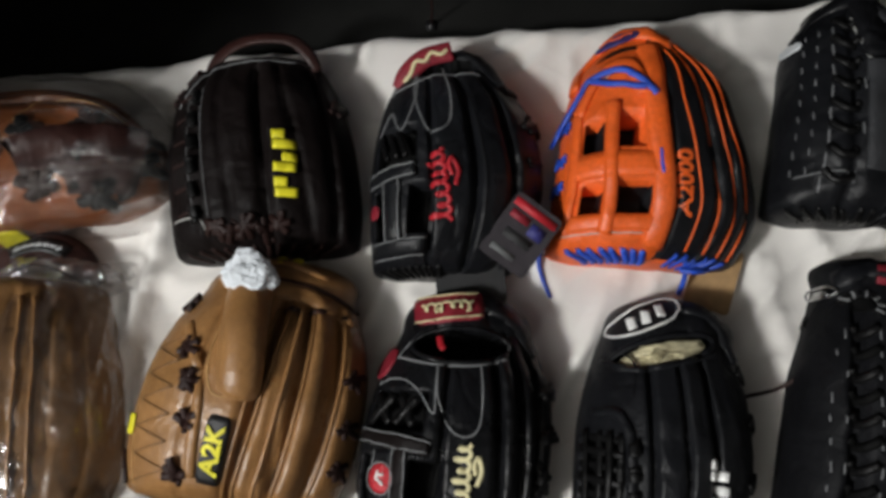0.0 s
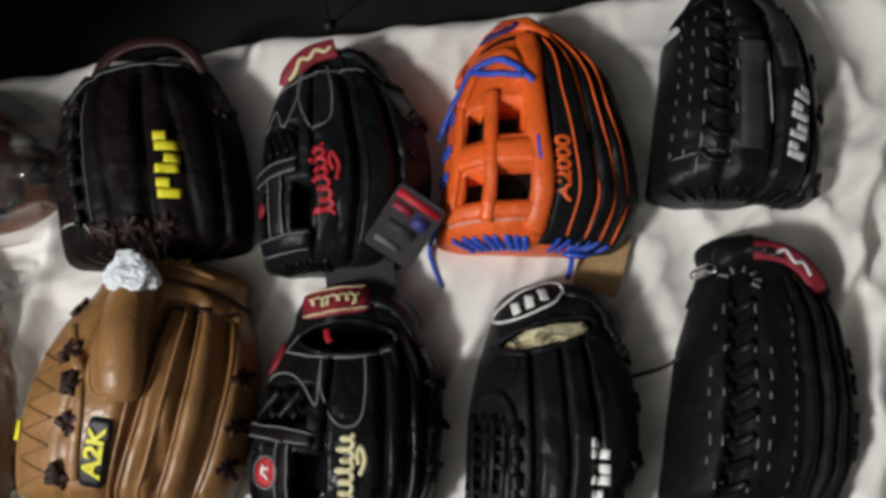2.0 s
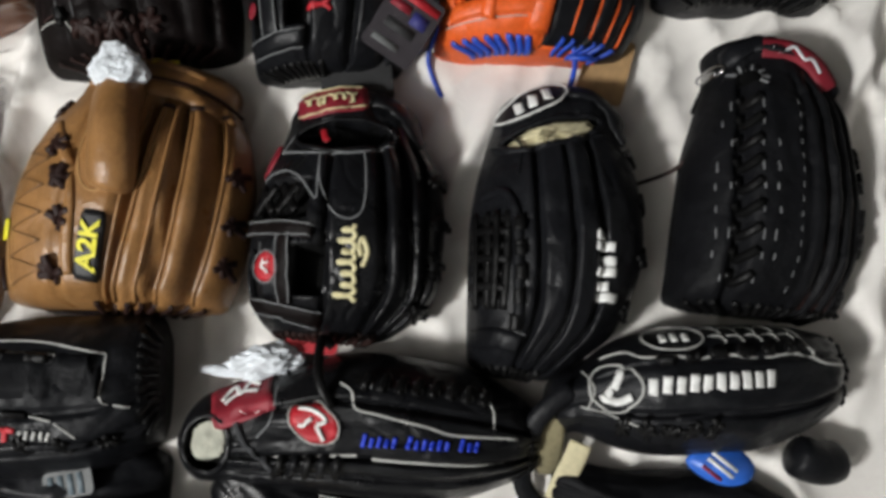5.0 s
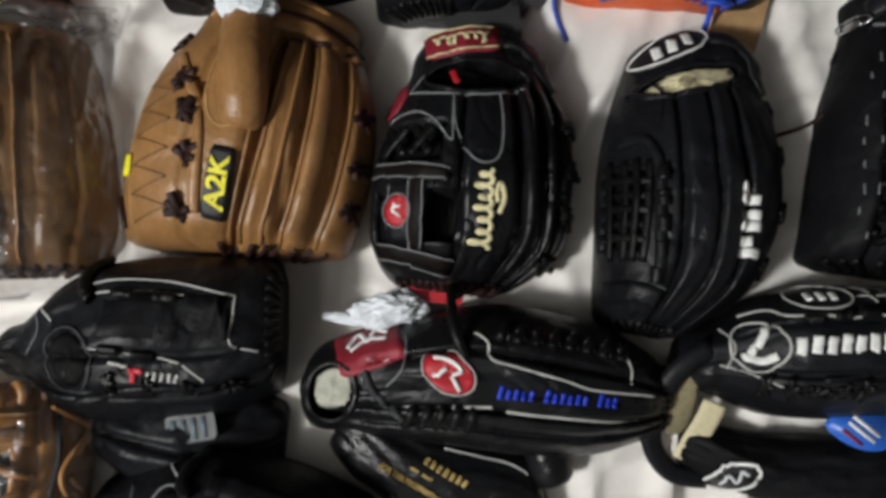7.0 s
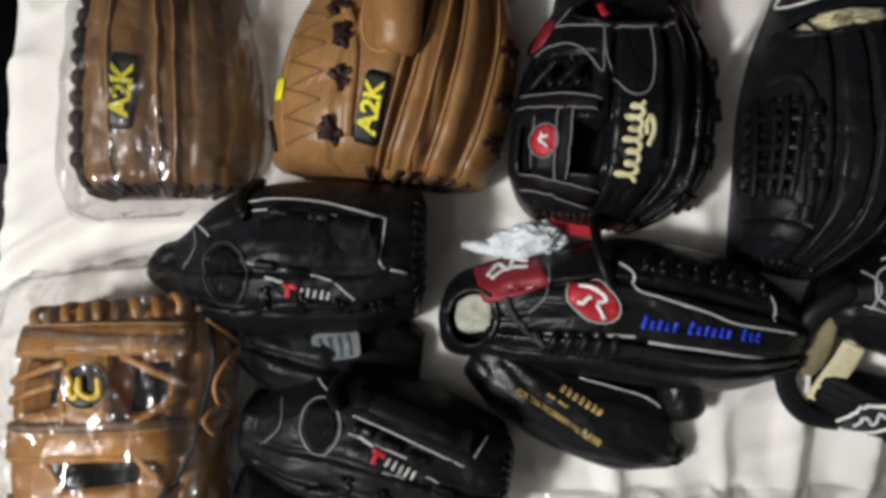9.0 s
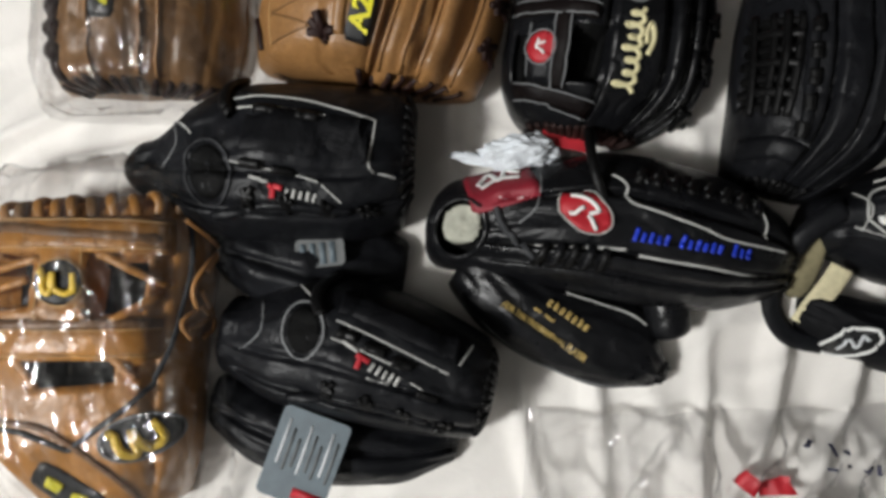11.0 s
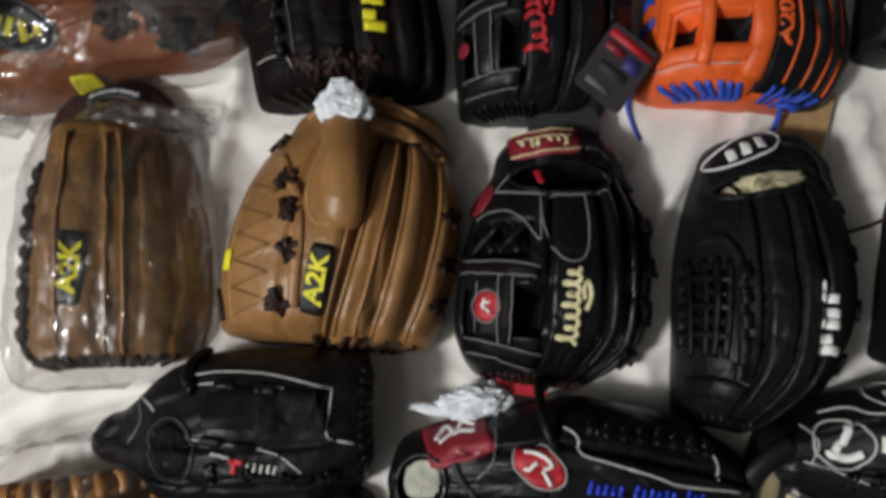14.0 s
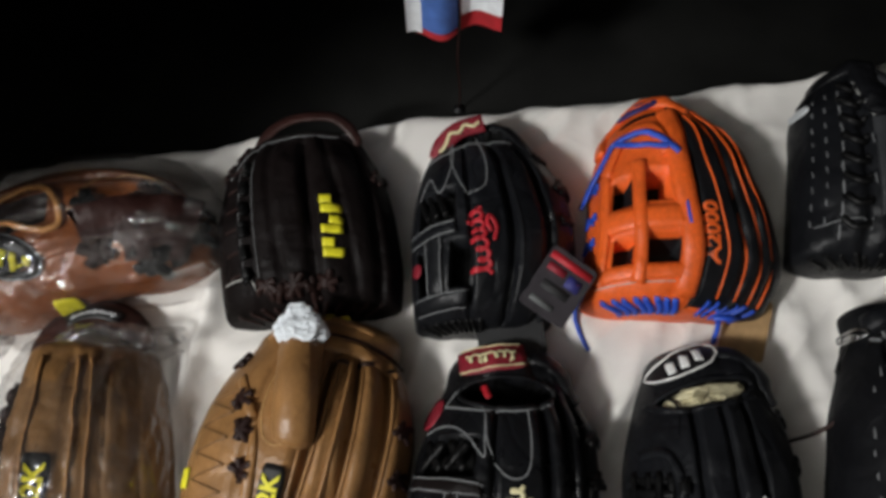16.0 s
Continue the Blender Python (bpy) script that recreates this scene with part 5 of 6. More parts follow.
def side_glove(plan, low, label, seed, kind):
    g = glove(plan, label)
    s = Shell(plan, (0.08, 0.118, 0.13, 0.126, 0.115), crest=0.52, fall=3.0, seed=seed, blunt=0.04, droop=0.12, heel=0.012 if kind else 0.028, heel_mid=0.0 if kind else -0.02,
              grooves=((0.42, 0.36, 0.012, 0.04), (0.2, 0.16, 0.012, 0.05)))
    part("shell", s.body(), [BLACK, SHADE_BLACK], g)
    t, ob = lobe(g, plan, low, (0.05, 0.075, 0.075, 0.06, 0.04), BLACK, seed + 0.5, grooves=((0.5, 0.5, 0.012, 0.08),))
    if kind:
        panel = ((0.054, 0.160), (0.046, 0.100), (0.032, 0.040)), 0.028
        seams = ((0.062, 0.212), (0.046, 0.180)), ((0.036, 0.160), (0.024, 0.100), (0.010, 0.044)), ((0.019, 0.161), (0.012, 0.120), (0.006, 0.093)), ((0.040, 0.026), (0.020, 0.036)), ((-0.006, 0.078), (-0.010, 0.066), (-0.018, 0.062))
        slots = (0.026, 0.146), (0.018, 0.118), (0.010, 0.090), (-0.012, 0.060)
        ring, print_at, lean = (0.020, 0.189, 0.053, 0.041), (0.001, 0.117), -105
    else:
        panel = ((0.012, 0.160), (0.012, 0.100), (0.008, 0.040)), 0.046
        seams = ((0.046, 0.176), (0.046, 0.100), (0.031, 0.034)), ((0.031, 0.034), (0.008, 0.036), (-0.017, 0.037), (-0.024, 0.012)), ((-0.018, 0.172), (-0.026, 0.120), (-0.034, 0.085)), ((-0.036, 0.082), (-0.052, 0.063)), ((0.036, 0.170), (0.034, 0.100), (0.026, 0.052)), ((0.026, 0.252), (0.010, 0.215))
        slots = (-0.018, 0.150), (-0.022, 0.120), (0.034, 0.140), (0.030, 0.100)
        ring, print_at, lean = (-0.028, 0.194, 0.062, 0.048), (-0.045, 0.116), -97
    s.strap("web_panel", s.ms(*panel[0]), panel[1], 0.005, MESH, g, off=0.001, n=26, label="fine mesh web panel")
    for line in seams:
        s.stitch(s.ms(*line), WHITE_STITCH, g, 0.0022)
    for i, (x, y) in enumerate(slots):
        s.strap("web_lace", s.ms((x, y + 0.010), (x - 0.002, y - 0.010)), 0.010, 0.007, BLACK_LACE, g, off=0.003, n=8)
    at = s.m(ring[0], ring[1])
    s.ring("finger_ring", *at, ring[2], ring[3], 10, 0.0028, STITCH if kind else GREY, g, off=0.002)
    # Flat near-black patch paints the shade inside the finger ring.
    s.patch("finger_hollow_shade", *at, ring[2] * 0.85, ring[3] * 0.8, 10, SHADE_BLACK, g, off=0.0008)
    at = s.m(*print_at)
    s.strokes("red_mark", *at, lean, [[(-0.018, 0.004), (-0.004, 0.003)], [(-0.013, 0.003), (-0.012, -0.008)]], 0.0055, RED, g, label="red printed mark")
    s.strokes("white_mark", *at, lean, [[(-0.036, 0.008), (-0.018, 0.007)]] + [[(x + 0.014, y) for x, y in l] for l in block_mark(5, 0.034, 0.009, 0.1)] + [[(0.0, -0.01), (0.022, -0.01)]], 0.0034, WHITE_STITCH, g, split=True, off=0.002, label="white printed marks")
    s.strap("heel_strap", [(0.98, 0.36), (0.9, 0.33), (0.8, 0.33), (0.72, 0.36)], 0.012, 0.009, BLACK_LACE, g, off=0.004, n=26)
    s.stitch([(0.86, 0.12), (0.6, 0.15), (0.4, 0.08)], STITCH, g, 0.0018)
    s.strap("finger_crease", [(0.12, 0.3), (0.2, 0.5), (0.18, 0.8)], 0.012, 0.008, BLACK, g, off=0.0, n=20)
    for i in range(4):
        knot(s, g, 0.25 - 0.03 * i, 0.44 + 0.14 * i, 0.01, BLACK_LACE, turn=35 * i, tails=1)
    edge_laces(s, g, 0.05, 0.95, 11, BLACK_LACE, 0.008, v0=0.955)
    return g, s, t, ob


side_glove(G_SIDEA, LOBE_SIDEA, "black glove with red and white print lying on its side", 11, 0)
gb, sb, tb, lobe_b = side_glove(G_SIDEB, LOBE_SIDEB, "black glove with white-stitched finger ring and grey hang tag", 13, 1)


def red_label_glove():
    g = glove(G_LABEL, "polished black glove with red oval badge and blue stitching")
    s = Shell(G_LABEL, (0.075, 0.112, 0.122, 0.115, 0.085), crest=0.5, fall=2.5, seed=15, blunt=0.08, heel=0.037, heel_mid=-0.016, holes=((-0.018, 0.352, 0.029, 0.025, 0, 0.025, 1),),
              grooves=((0.30, 0.27, 0.014, 0.04), (0.7, 0.58, 0.012, 0.04), (0.16, 0.16, 0.01, 0.05)))
    part("shell", s.body(), [GLOSSY, SHADE_BLACK], g)
    t, ob = lobe(g, G_LABEL, widen(LOBE_LABEL, 0.004, 0.004), (0.05, 0.06, 0.06, 0.055, 0.045), GLOSSY, 15.5)
    t.strokes("gold_stamp", 0.62, 0.5, -92, block_mark(7, 0.052, 0.008, 0.1), 0.0049, GOLD, ob, split=True, label="gold stamped marks")
    t.text("FOR THE PROFESSIONAL PLAYER", 0.36, 0.45, -92, 0.0088, GOLD, ob, off=0.002, name="gold_lettering", bold=0.0002, stretch=0.8)
    t.strokes("gold_stamp", 0.52, 0.42, -92, print_rows(1, 0.03, 0.01), 0.003, GOLD, ob, split=True)
    t.stitch([(0.85, 0.45), (0.87, 0.65), (0.85, 0.82)], WHITE_STITCH, ob, 0.0026)
    t.stitch([(0.06, 0.2), (0.02, 0.55), (0.06, 0.85)], STITCH, ob, 0.002)
    edge_laces(t, ob, 0.2, 0.9, 4, BLACK_LACE, 0.007)
    # little finger stall beyond the thumb
    tip = [Vector(p) for p in along([(-0.03, 0.13, 0.035), (-0.065, 0.118, 0.032), (-0.09, 0.108, 0.026)], 14)]
    part("little_finger", sweep(tip, [UP] * 14, 0.048, 0.05, taper=-6, n=16), GLOSSY, g)
    # wrist: band, label, lining
    s.patch("stuffing", *s.m(-0.016, 0.353), 0.046, 0.040, 0, STUFFING, g, off=-0.005, label="cream paper-stuffed lining")
    s.ring("opening_rim", *s.m(-0.018, 0.352), 0.060, 0.052, 0, 0.007, GLOSSY, g, off=0.001)
    s.patch("red_label", *s.m(0.030, 0.318), 0.070, 0.044, -66, RED_LABEL, g, off=0.003, oval=False, label="square red woven label")
    s.strokes("label_mark", *s.m(0.036, 0.320), -66, [[(-0.022, -0.002), (-0.008, 0.008), (0.0, -0.002), (0.010, 0.007), (0.022, 0.001)], [(-0.020, -0.006), (0.0, 0.0), (0.020, -0.005)]], 0.0055, WHITE, g, off=0.0045)
    s.strokes("label_mark", *s.m(0.018, 0.310), -66, [[(-0.008, 0.0), (0.016, 0.0)]], 0.004, WHITE, g, off=0.0045)
    s.patch("oval_badge", *s.m(0.014, 0.235), 0.036, 0.054, -22, RED, g, off=0.003, label="red oval badge with white mark")
    s.ring("badge_edge", *s.m(0.014, 0.235), 0.037, 0.055, -22, 0.002, WHITE_STITCH, g, off=0.004)
    s.strokes("badge_mark", *s.m(0.014, 0.235), -108, [[(-0.018, 0.006), (-0.002, 0.012), (0.012, 0.006), (0.004, -0.001)], [(-0.012, -0.01), (-0.004, 0.004)], [(0.004, -0.003), (0.016, -0.011)]], 0.0042, WHITE, g, off=0.005)
    s.strokes("sewn_name", *s.m(0.002, 0.126), -89, wordless(0.122, 0.013, (5, 6, 3)), 0.0046, BLUE, g, split=True, label="royal blue sewn bars", tk=0.5)
    s.strap("white_piping", s.ms((-0.025, 0.284), (-0.019, 0.235), (-0.014, 0.189)), 0.0034, 0.0032, WHITE_STITCH, g, off=0.001, n=20, flat=False)
    s.strap("white_piping", s.ms((-0.017, 0.174), (-0.017, 0.105), (-0.014, 0.037)), 0.0034, 0.0032, WHITE_STITCH, g, off=0.001, n=20, flat=False)
    s.stitch(s.ms((0.056, 0.213), (0.048, 0.200), (0.032, 0.195), (0.027, 0.172), (0.023, 0.149), (0.018, 0.120), (0.012, 0.089), (0.012, 0.025)), WHITE_STITCH, g, 0.0028, n=50)
    s.stitch([(0.86, 0.82), (0.7, 0.85), (0.57, 0.855)], WHITE_STITCH, g, 0.0024)
    s.stitch([(0.86, 0.2), (0.6, 0.2), (0.46, 0.16)], STITCH, g, 0.0022)
    for i in range(8):
        v = 0.46 + 0.05 * i
        s.strap("web_lace", [(0.72, v), (0.82, v + 0.02)], 0.009, 0.007, BLACK_LACE, g, off=0.003, n=9)
        s.stitch([(0.80, v), (0.80, v + 0.022), (0.74, v + 0.025)], STITCH, g, 0.0018, n=10)
    for i in range(5):
        s.strap("heel_lace", [(0.18, 0.22 + 0.045 * i), (0.28, 0.25 + 0.04 * i)], 0.009, 0.007, GLOSSY if i % 2 else BLACK_LACE, g, off=0.004, n=10, flat=False)
    s.strap("wrist_welt", [(0.62, 0.09), (0.4, 0.13), (0.15, 0.24)], 0.008, 0.007, GREY, g, off=0.002, n=20, flat=False)
    edge_laces(s, g, 0.05, 0.95, 10, BLACK_LACE, 0.007)
    cord = along([(0.095, 0.23, 0.07), (0.1, 0.24, 0.085), (0.06, 0.235, 0.12), (0.03, 0.22, 0.118)], 18)
    part("heel_cord", sweep([Vector(p) for p in cord], [UP] * 18, 0.011, 0.009), BLACK_LACE, g)


def white_circle_glove():
    g = glove(G_CIRCLE, "black glove with white ringed mark, white lettering bars and cream lining")
    s = Shell(G_CIRCLE, (0.09, 0.13, 0.14, 0.13, 0.1), crest=0.52, fall=2.7, seed=17, blunt=0.04, heel=0.028, heel_mid=-0.018,
              grooves=((0.34, 0.3, 0.016, 0.05), (0.74, 0.68, 0.01, 0.03)))
    part("shell", s.body(), [BLACK, SHADE_BLACK], g)
    t, ob = lobe(g, G_CIRCLE, LOBE_CIRCLE, (0.05, 0.062, 0.066, 0.06, 0.045), MESH, 17.5)
    t.patch("oval_badge", 0.25, 0.2, 0.026, 0.044, 25, BLACK_PATCH, ob, off=0.002)
    t.ring("badge_edge", 0.25, 0.2, 0.028, 0.046, 25, 0.0042, WHITE, ob, off=0.003)
    t.strokes("badge_mark", 0.25, 0.2, -65, [[(-0.012, -0.004), (-0.006, 0.005), (0.0, -0.004), (0.006, 0.005), (0.012, -0.002)]], 0.0036, SILVER, ob, off=0.004)
    s.ring("white_ring", 0.585, 0.12, 0.045, 0.05, 0, 0.003, WHITE_STITCH, g, off=0.003)
    s.strokes("ring_mark", 0.585, 0.12, -90, [[(0.007, 0.016), (0.0, 0.004), (-0.008, -0.006)], [(-0.014, -0.008), (0.0, -0.015), (0.014, -0.01)]], 0.0085, WHITE, g, off=0.003, label="white sewn mark")
    s.strokes("sewn_mark", 0.55, 0.43, -90, block_mark(10, 0.132, 0.0165, 0.12), 0.0098, WHITE, g, split=True, off=0.002, label="row of bold white sewn blocks", tk=0.2)
    s.stitch([(0.93, 0.10), (0.88, 0.17), (0.79, 0.22), (0.76, 0.32), (0.73, 0.4), (0.74, 0.5), (0.71, 0.62), (0.72, 0.75), (0.62, 0.86), (0.57, 0.97)], WHITE_STITCH, g, 0.003, n=60)
    s.stitch([(0.95, 0.78), (0.8, 0.8), (0.66, 0.83)], WHITE_STITCH, g, 0.003)
    s.ring("web_badge", 0.885, 0.34, 0.026, 0.058, 0, 0.0026, WHITE_STITCH, g, off=0.003)
    s.strokes("badge_mark", 0.885, 0.34, -92, block_mark(3, 0.032, 0.008), 0.0070, WHITE, g, split=True, off=0.003)
    for i in range(5):
        for k in range(2):
            s.stitch([(0.95 - 0.07 * k, 0.46 + 0.065 * i), (0.95 - 0.07 * k, 0.5 + 0.065 * i), (0.9 - 0.07 * k, 0.51 + 0.065 * i)], WHITE_STITCH, g, 0.0022, n=9)
    for i in range(6):
        s.strap("web_lace", [(0.75, 0.26 + 0.09 * i), (0.745, 0.31 + 0.09 * i)], 0.011, 0.008, BLACK_LACE, g, off=0.004, n=8)
    s.stitch([(0.9, 0.03), (0.6, 0.05), (0.35, 0.02)], WHITE_STITCH, g, 0.0022)
    s.stitch([(0.4, 0.0), (0.3, 0.1), (0.22, 0.2)], WHITE_STITCH, g, 0.0022)
    for i in range(5):
        knot(s, g, 0.22, 0.14 + 0.07 * i, 0.01, BLACK_LACE, turn=40 * i, tails=1)
    s.strap("finger_crease", [(0.3, 0.3), (0.34, 0.6), (0.3, 0.9)], 0.008, 0.006, BLACK, g, off=0.0, n=20, flat=False)
    edge_laces(s, g, 0.05, 0.95, 9, BLACK_LACE, 0.009)
    # wrist opening with cream lining
    cuffs = along([(0.0, 0.305, 0.085), (-0.03, 0.345, 0.075), (-0.09, 0.362, 0.04), (-0.13, 0.34, 0.025), (-0.14, 0.3, 0.02)], 20)
    part("wrist_band", sweep([Vector(p) for p in cuffs], [UP] * 20, 0.022, 0.01, round_=False), BLACK, g)
    inner = along([(-0.02, 0.325, 0.066), (-0.055, 0.33, 0.05), (-0.09, 0.335, 0.03)], 14)
    part("lining", sweep([Vector(p) for p in inner], [UP] * 14, 0.034, 0.008, taper=0.6, n=12), DIM_CREAM, g, "soft cream lining")
    inner = along([(-0.058, 0.297, 0.062), (-0.075, 0.305, 0.056), (-0.1, 0.318, 0.042), (-0.118, 0.325, 0.03)], 14)
    part("lining", sweep([Vector(p) for p in inner], [UP] * 14, 0.026, 0.004, n=12), CREAM, g, "soft cream lining")
    tip = [Vector(p) for p in along([(-0.085, 0.06, 0.045), (-0.098, 0.03, 0.04), (-0.098, 0.0, 0.03)], 14)]
    part("little_finger", sweep(tip, [UP] * 14, 0.05, 0.05, taper=-6, n=16), BLACK, g)


red_label_glove()
white_circle_glove()


def palm_up_glove():
    g = glove(G_PALM, "chestnut-tan glove, palm and web showing, inside a clear bag")
    s = Shell(G_PALM, (0.09, 0.12, 0.125, 0.125, 0.11), crest=0.5, fall=3.2, seed=19, blunt=0.08, lumps=0.005, crease=0.5,
              grooves=((0.16, 0.12, 0.01, 0.04),),
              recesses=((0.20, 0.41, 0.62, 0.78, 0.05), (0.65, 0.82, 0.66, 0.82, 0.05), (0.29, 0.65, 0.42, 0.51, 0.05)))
    # Near-black web recesses: the shade in the holes is put into colour.
    part("shell", s.body(), [HONEY, SHADE_BLACK], g)
    web_bar(s, g, (0.10, 0.845), (0.92, 0.885), 0.036, HONEY, stitch=TAN_STITCH, off=0.004, thick=0.009)
    web_bar(s, g, (0.12, 0.83), (0.9, 0.91), 0.012, DARK_THONG, off=0.006, thick=0.008)
    web_bar(s, g, (0.14, 0.53), (0.9, 0.565), 0.034, HONEY, stitch=TAN_STITCH, off=0.004, thick=0.009)
    web_bar(s, g, (0.14, 0.585), (0.9, 0.62), 0.01, DARK_THONG, off=0.005, thick=0.007)
    web_bar(s, g, (0.525, 0.58), (0.525, 0.84), 0.052, HONEY, stitch=TAN_STITCH, off=0.002, thick=0.008, label="square web centre panel")
    for p, q in (((0.36, 0.80), (0.13, 0.70)), ((0.65, 0.74), (0.9, 0.7)), ((0.62, 0.8), (0.9, 0.76)), ((0.3, 0.6), (0.14, 0.67)), ((0.72, 0.53), (0.6, 0.42)), ((0.3, 0.5), (0.2, 0.42))):
        s.strap("web_lace", [p, q], 0.009, 0.007, HONEY, g, off=0.004, n=12, flat=False)
    s.patch("round_badge", *s.m(0.0135, 0.088), 0.042, 0.040, 180, BLACK_PATCH, g, off=0.0105, label="round black badge with yellow mark")
    twin = [[(-0.017, 0.009), (-0.012, 0.008), (-0.011, -0.006), (-0.004, -0.009), (-0.001, 0.008)], [(-0.001, 0.008), (0.001, -0.007), (0.008, -0.009), (0.013, -0.004), (0.013, 0.009)]]
    s.strokes("badge_mark", *s.m(0.0135, 0.088), 176, twin, 0.0062, GOLDEN, g, off=0.0145, tk=0.8)
    s.ring("badge_edge", *s.m(0.0135, 0.088), 0.044, 0.042, 180, 0.002, TAN_STITCH, g, off=0.009)
    s.patch("oval_patch", *s.m(-0.045, 0.240), 0.066, 0.040, 193, BLACK_PATCH, g, off=0.003, label="oval black wrist patch with yellow mark")
    s.strokes("patch_mark", *s.m(-0.045, 0.240), 193, [[(x * 1.35, y * 1.25) for x, y in l] for l in twin], 0.009, GOLDEN, g, off=0.0065, tk=0.7)
    s.ring("patch_edge", *s.m(-0.045, 0.240), 0.068, 0.042, 193, 0.003, STITCH, g, off=0.003)
    s.patch("wrist_patch", 0.6, 0.1, 0.07, 0.03, 140, BLACK_PATCH, g, off=0.003, oval=False)
    s.strokes("patch_mark", 0.6, 0.1, 140, [[(-0.022, 0.0), (-0.006, 0.0)], [(0.006, 0.0), (0.022, 0.0)]], 0.012, YELLOW, g, off=0.005)
    s.strap("palm_piping", s.ms((-0.094, 0.030), (-0.092, 0.094), (-0.074, 0.159), (-0.046, 0.204), (0.019, 0.247)), 0.006, 0.005, GREY, g, off=0.002, n=40, flat=False)
    s.strap("heel_piping", s.ms((0.019, 0.247), (0.053, 0.229), (0.080, 0.222)), 0.005, 0.005, GREY, g, off=0.002, n=20, flat=False)
    s.strap("palm_seam", [(0.45, 0.22), (0.6, 0.3), (0.8, 0.33), (0.95, 0.4)], 0.006, 0.005, DARK_THONG, g, off=0.002, n=30, flat=False)
    s.strap("heel_seam", [(0.45, 0.22), (0.3, 0.12), (0.2, 0.02)], 0.006, 0.005, DARK_THONG, g, off=0.002, n=20, flat=False)
    for i in range(10):
        u = 0.06 + 0.088 * i + random.uniform(-0.016, 0.016)
        s.strap("rim_loop", [(u, 0.925, -0.005), (u + 0.012, 0.955, 0.005 + 0.003 * (i % 2)), (u + 0.024, 0.985, -0.002)], 0.012, 0.009, HONEY if i % 4 else OAK, g, off=0.002, n=12, flat=False)
    for pts in ([(0.07, 0.9), (-0.0, 0.82), (0.02, 0.74)], [(0.0, 0.8), (0.05, 0.7), (0.03, 0.62)], [(0.03, 0.68), (0.0, 0.6), (0.05, 0.56)], [(0.03, 0.62), (0.07, 0.58), (0.04, 0.53)], [(0.02, 0.63), (-0.01, 0.57), (0.01, 0.53)]):
        s.strap("lace_end", pts, 0.006, 0.005, TAN_LACE, g, off=0.006, n=16, flat=False)
    knot(s, g, 0.46, 0.62, 0.012, TAN_LACE, turn=190, tails=2)
    film_bag(G_PALM, (0.09, 0.13, 0.137, 0.138, 0.125), "loose clear bag drawn over a tan glove", d=0.026, ends=0.032, seed=21.0, wrinkle=0.013)


palm_up_glove()


# ---- loose papers, tags and bag ----
def card(name, at, size, turn, mat, label, tilt=(0, 0), bars=(), parts=(), thick=0.002, corner=0.006):
    g = thing(name, pose(at[0], at[1], at[2], tilt[0], tilt[1], turn), label, "hang tag")
    w, h = size
    bm = bmesh.new()
    ring = []
    for cx, cy, a0 in ((1, 1, 0), (-1, 1, 90), (-1, -1, 180), (1, -1, 270)):
        for k in range(5):
            a = radians(a0 + 22.5 * k)
            ring.append((cx * (w / 2 - corner) + corner * math.cos(a), cy * (h / 2 - corner) + corner * math.sin(a)))
    top = [bm.verts.new((x, y, thick)) for x, y in ring]
    low = [bm.verts.new((x, y, 0)) for x, y in ring]
    bm.faces.new(top)
    bm.faces.new(low[::-1])
    for i in range(len(ring)):
        j = (i + 1) % len(ring)
        bm.faces.new((low[i], low[j], top[j], top[i]))
    ob = part("card", bm, mat, g)
    for p in ob.data.polygons:
        p.use_smooth = False
    for k, (x0, x1, y0, y1, m) in enumerate(bars):
        part("printed_bar", box(x0, x1, y0, y1, thick + 0.0002, thick + 0.0008), m, g)
    return g


crumple("tissue_paper", (-0.217, 0.205, 0.125), (0.026, 0.024, 0.018), "white tissue stuffed in a tan glove's finger hood", "tissue paper", seed=2.0)
crumple("tissue_paper", (-0.078, -0.11, 0.05), (0.034, 0.018, 0.024), "crumpled white tissue beside a black glove", "tissue paper", seed=7.0, turn=8)
crumple("tissue_paper", (-0.125, -0.118, 0.04), (0.024, 0.006, 0.006), "torn strip of white tissue", "tissue paper", seed=4.0, turn=-10)
card("hang_tag", (0.092, 0.264, 0.088), (0.066, 0.084), -33, DARK_CARD, "dark printed tag with red band in a clear sleeve", tilt=(14, 16),
     bars=((-0.03, 0.03, 0.026, 0.036, RED), (-0.026, 0.0, 0.012, 0.022, RED_LABEL), (0.004, 0.024, 0.004, 0.02, NAVY), (-0.02, 0.018, -0.012, 0.0, GREY_TAG), (-0.024, 0.01, -0.032, -0.024, PALE_CARD)))
card("hang_tag", (0.034, 0.213, 0.045), (0.085, 0.05), 4, GREY_TAG, "dark grey tag with red edge under a wrist strap", tilt=(0, 0), bars=((-0.042, -0.012, -0.024, -0.016, RED),))
card("hang_tag", (-0.03, -0.096, 0.05), (0.016, 0.06), 80, RED, "small red tag between two black gloves", tilt=(0, 0))
card("hang_tag", (0.342, 0.23, 0.014), (0.06, 0.085), -18, KRAFT, "brown kraft-paper tag lying on the sheet", tilt=(5, 6))
card("hang_tag", (-0.287, -0.432, 0.085), (0.07, 0.092), -18, GREY_CARD, "slate-grey printed tag on a black glove", tilt=(4, 0),
     bars=tuple((-0.026 + 0.0075 * i, -0.0235 + 0.0075 * i, -0.012 - 0.005 * (i % 2), 0.034 - 0.008 * (i % 3), PALE_CARD if i % 3 else SILVER) for i in range(8)) + ((0.0, 0.03, -0.04, -0.03, RED),))
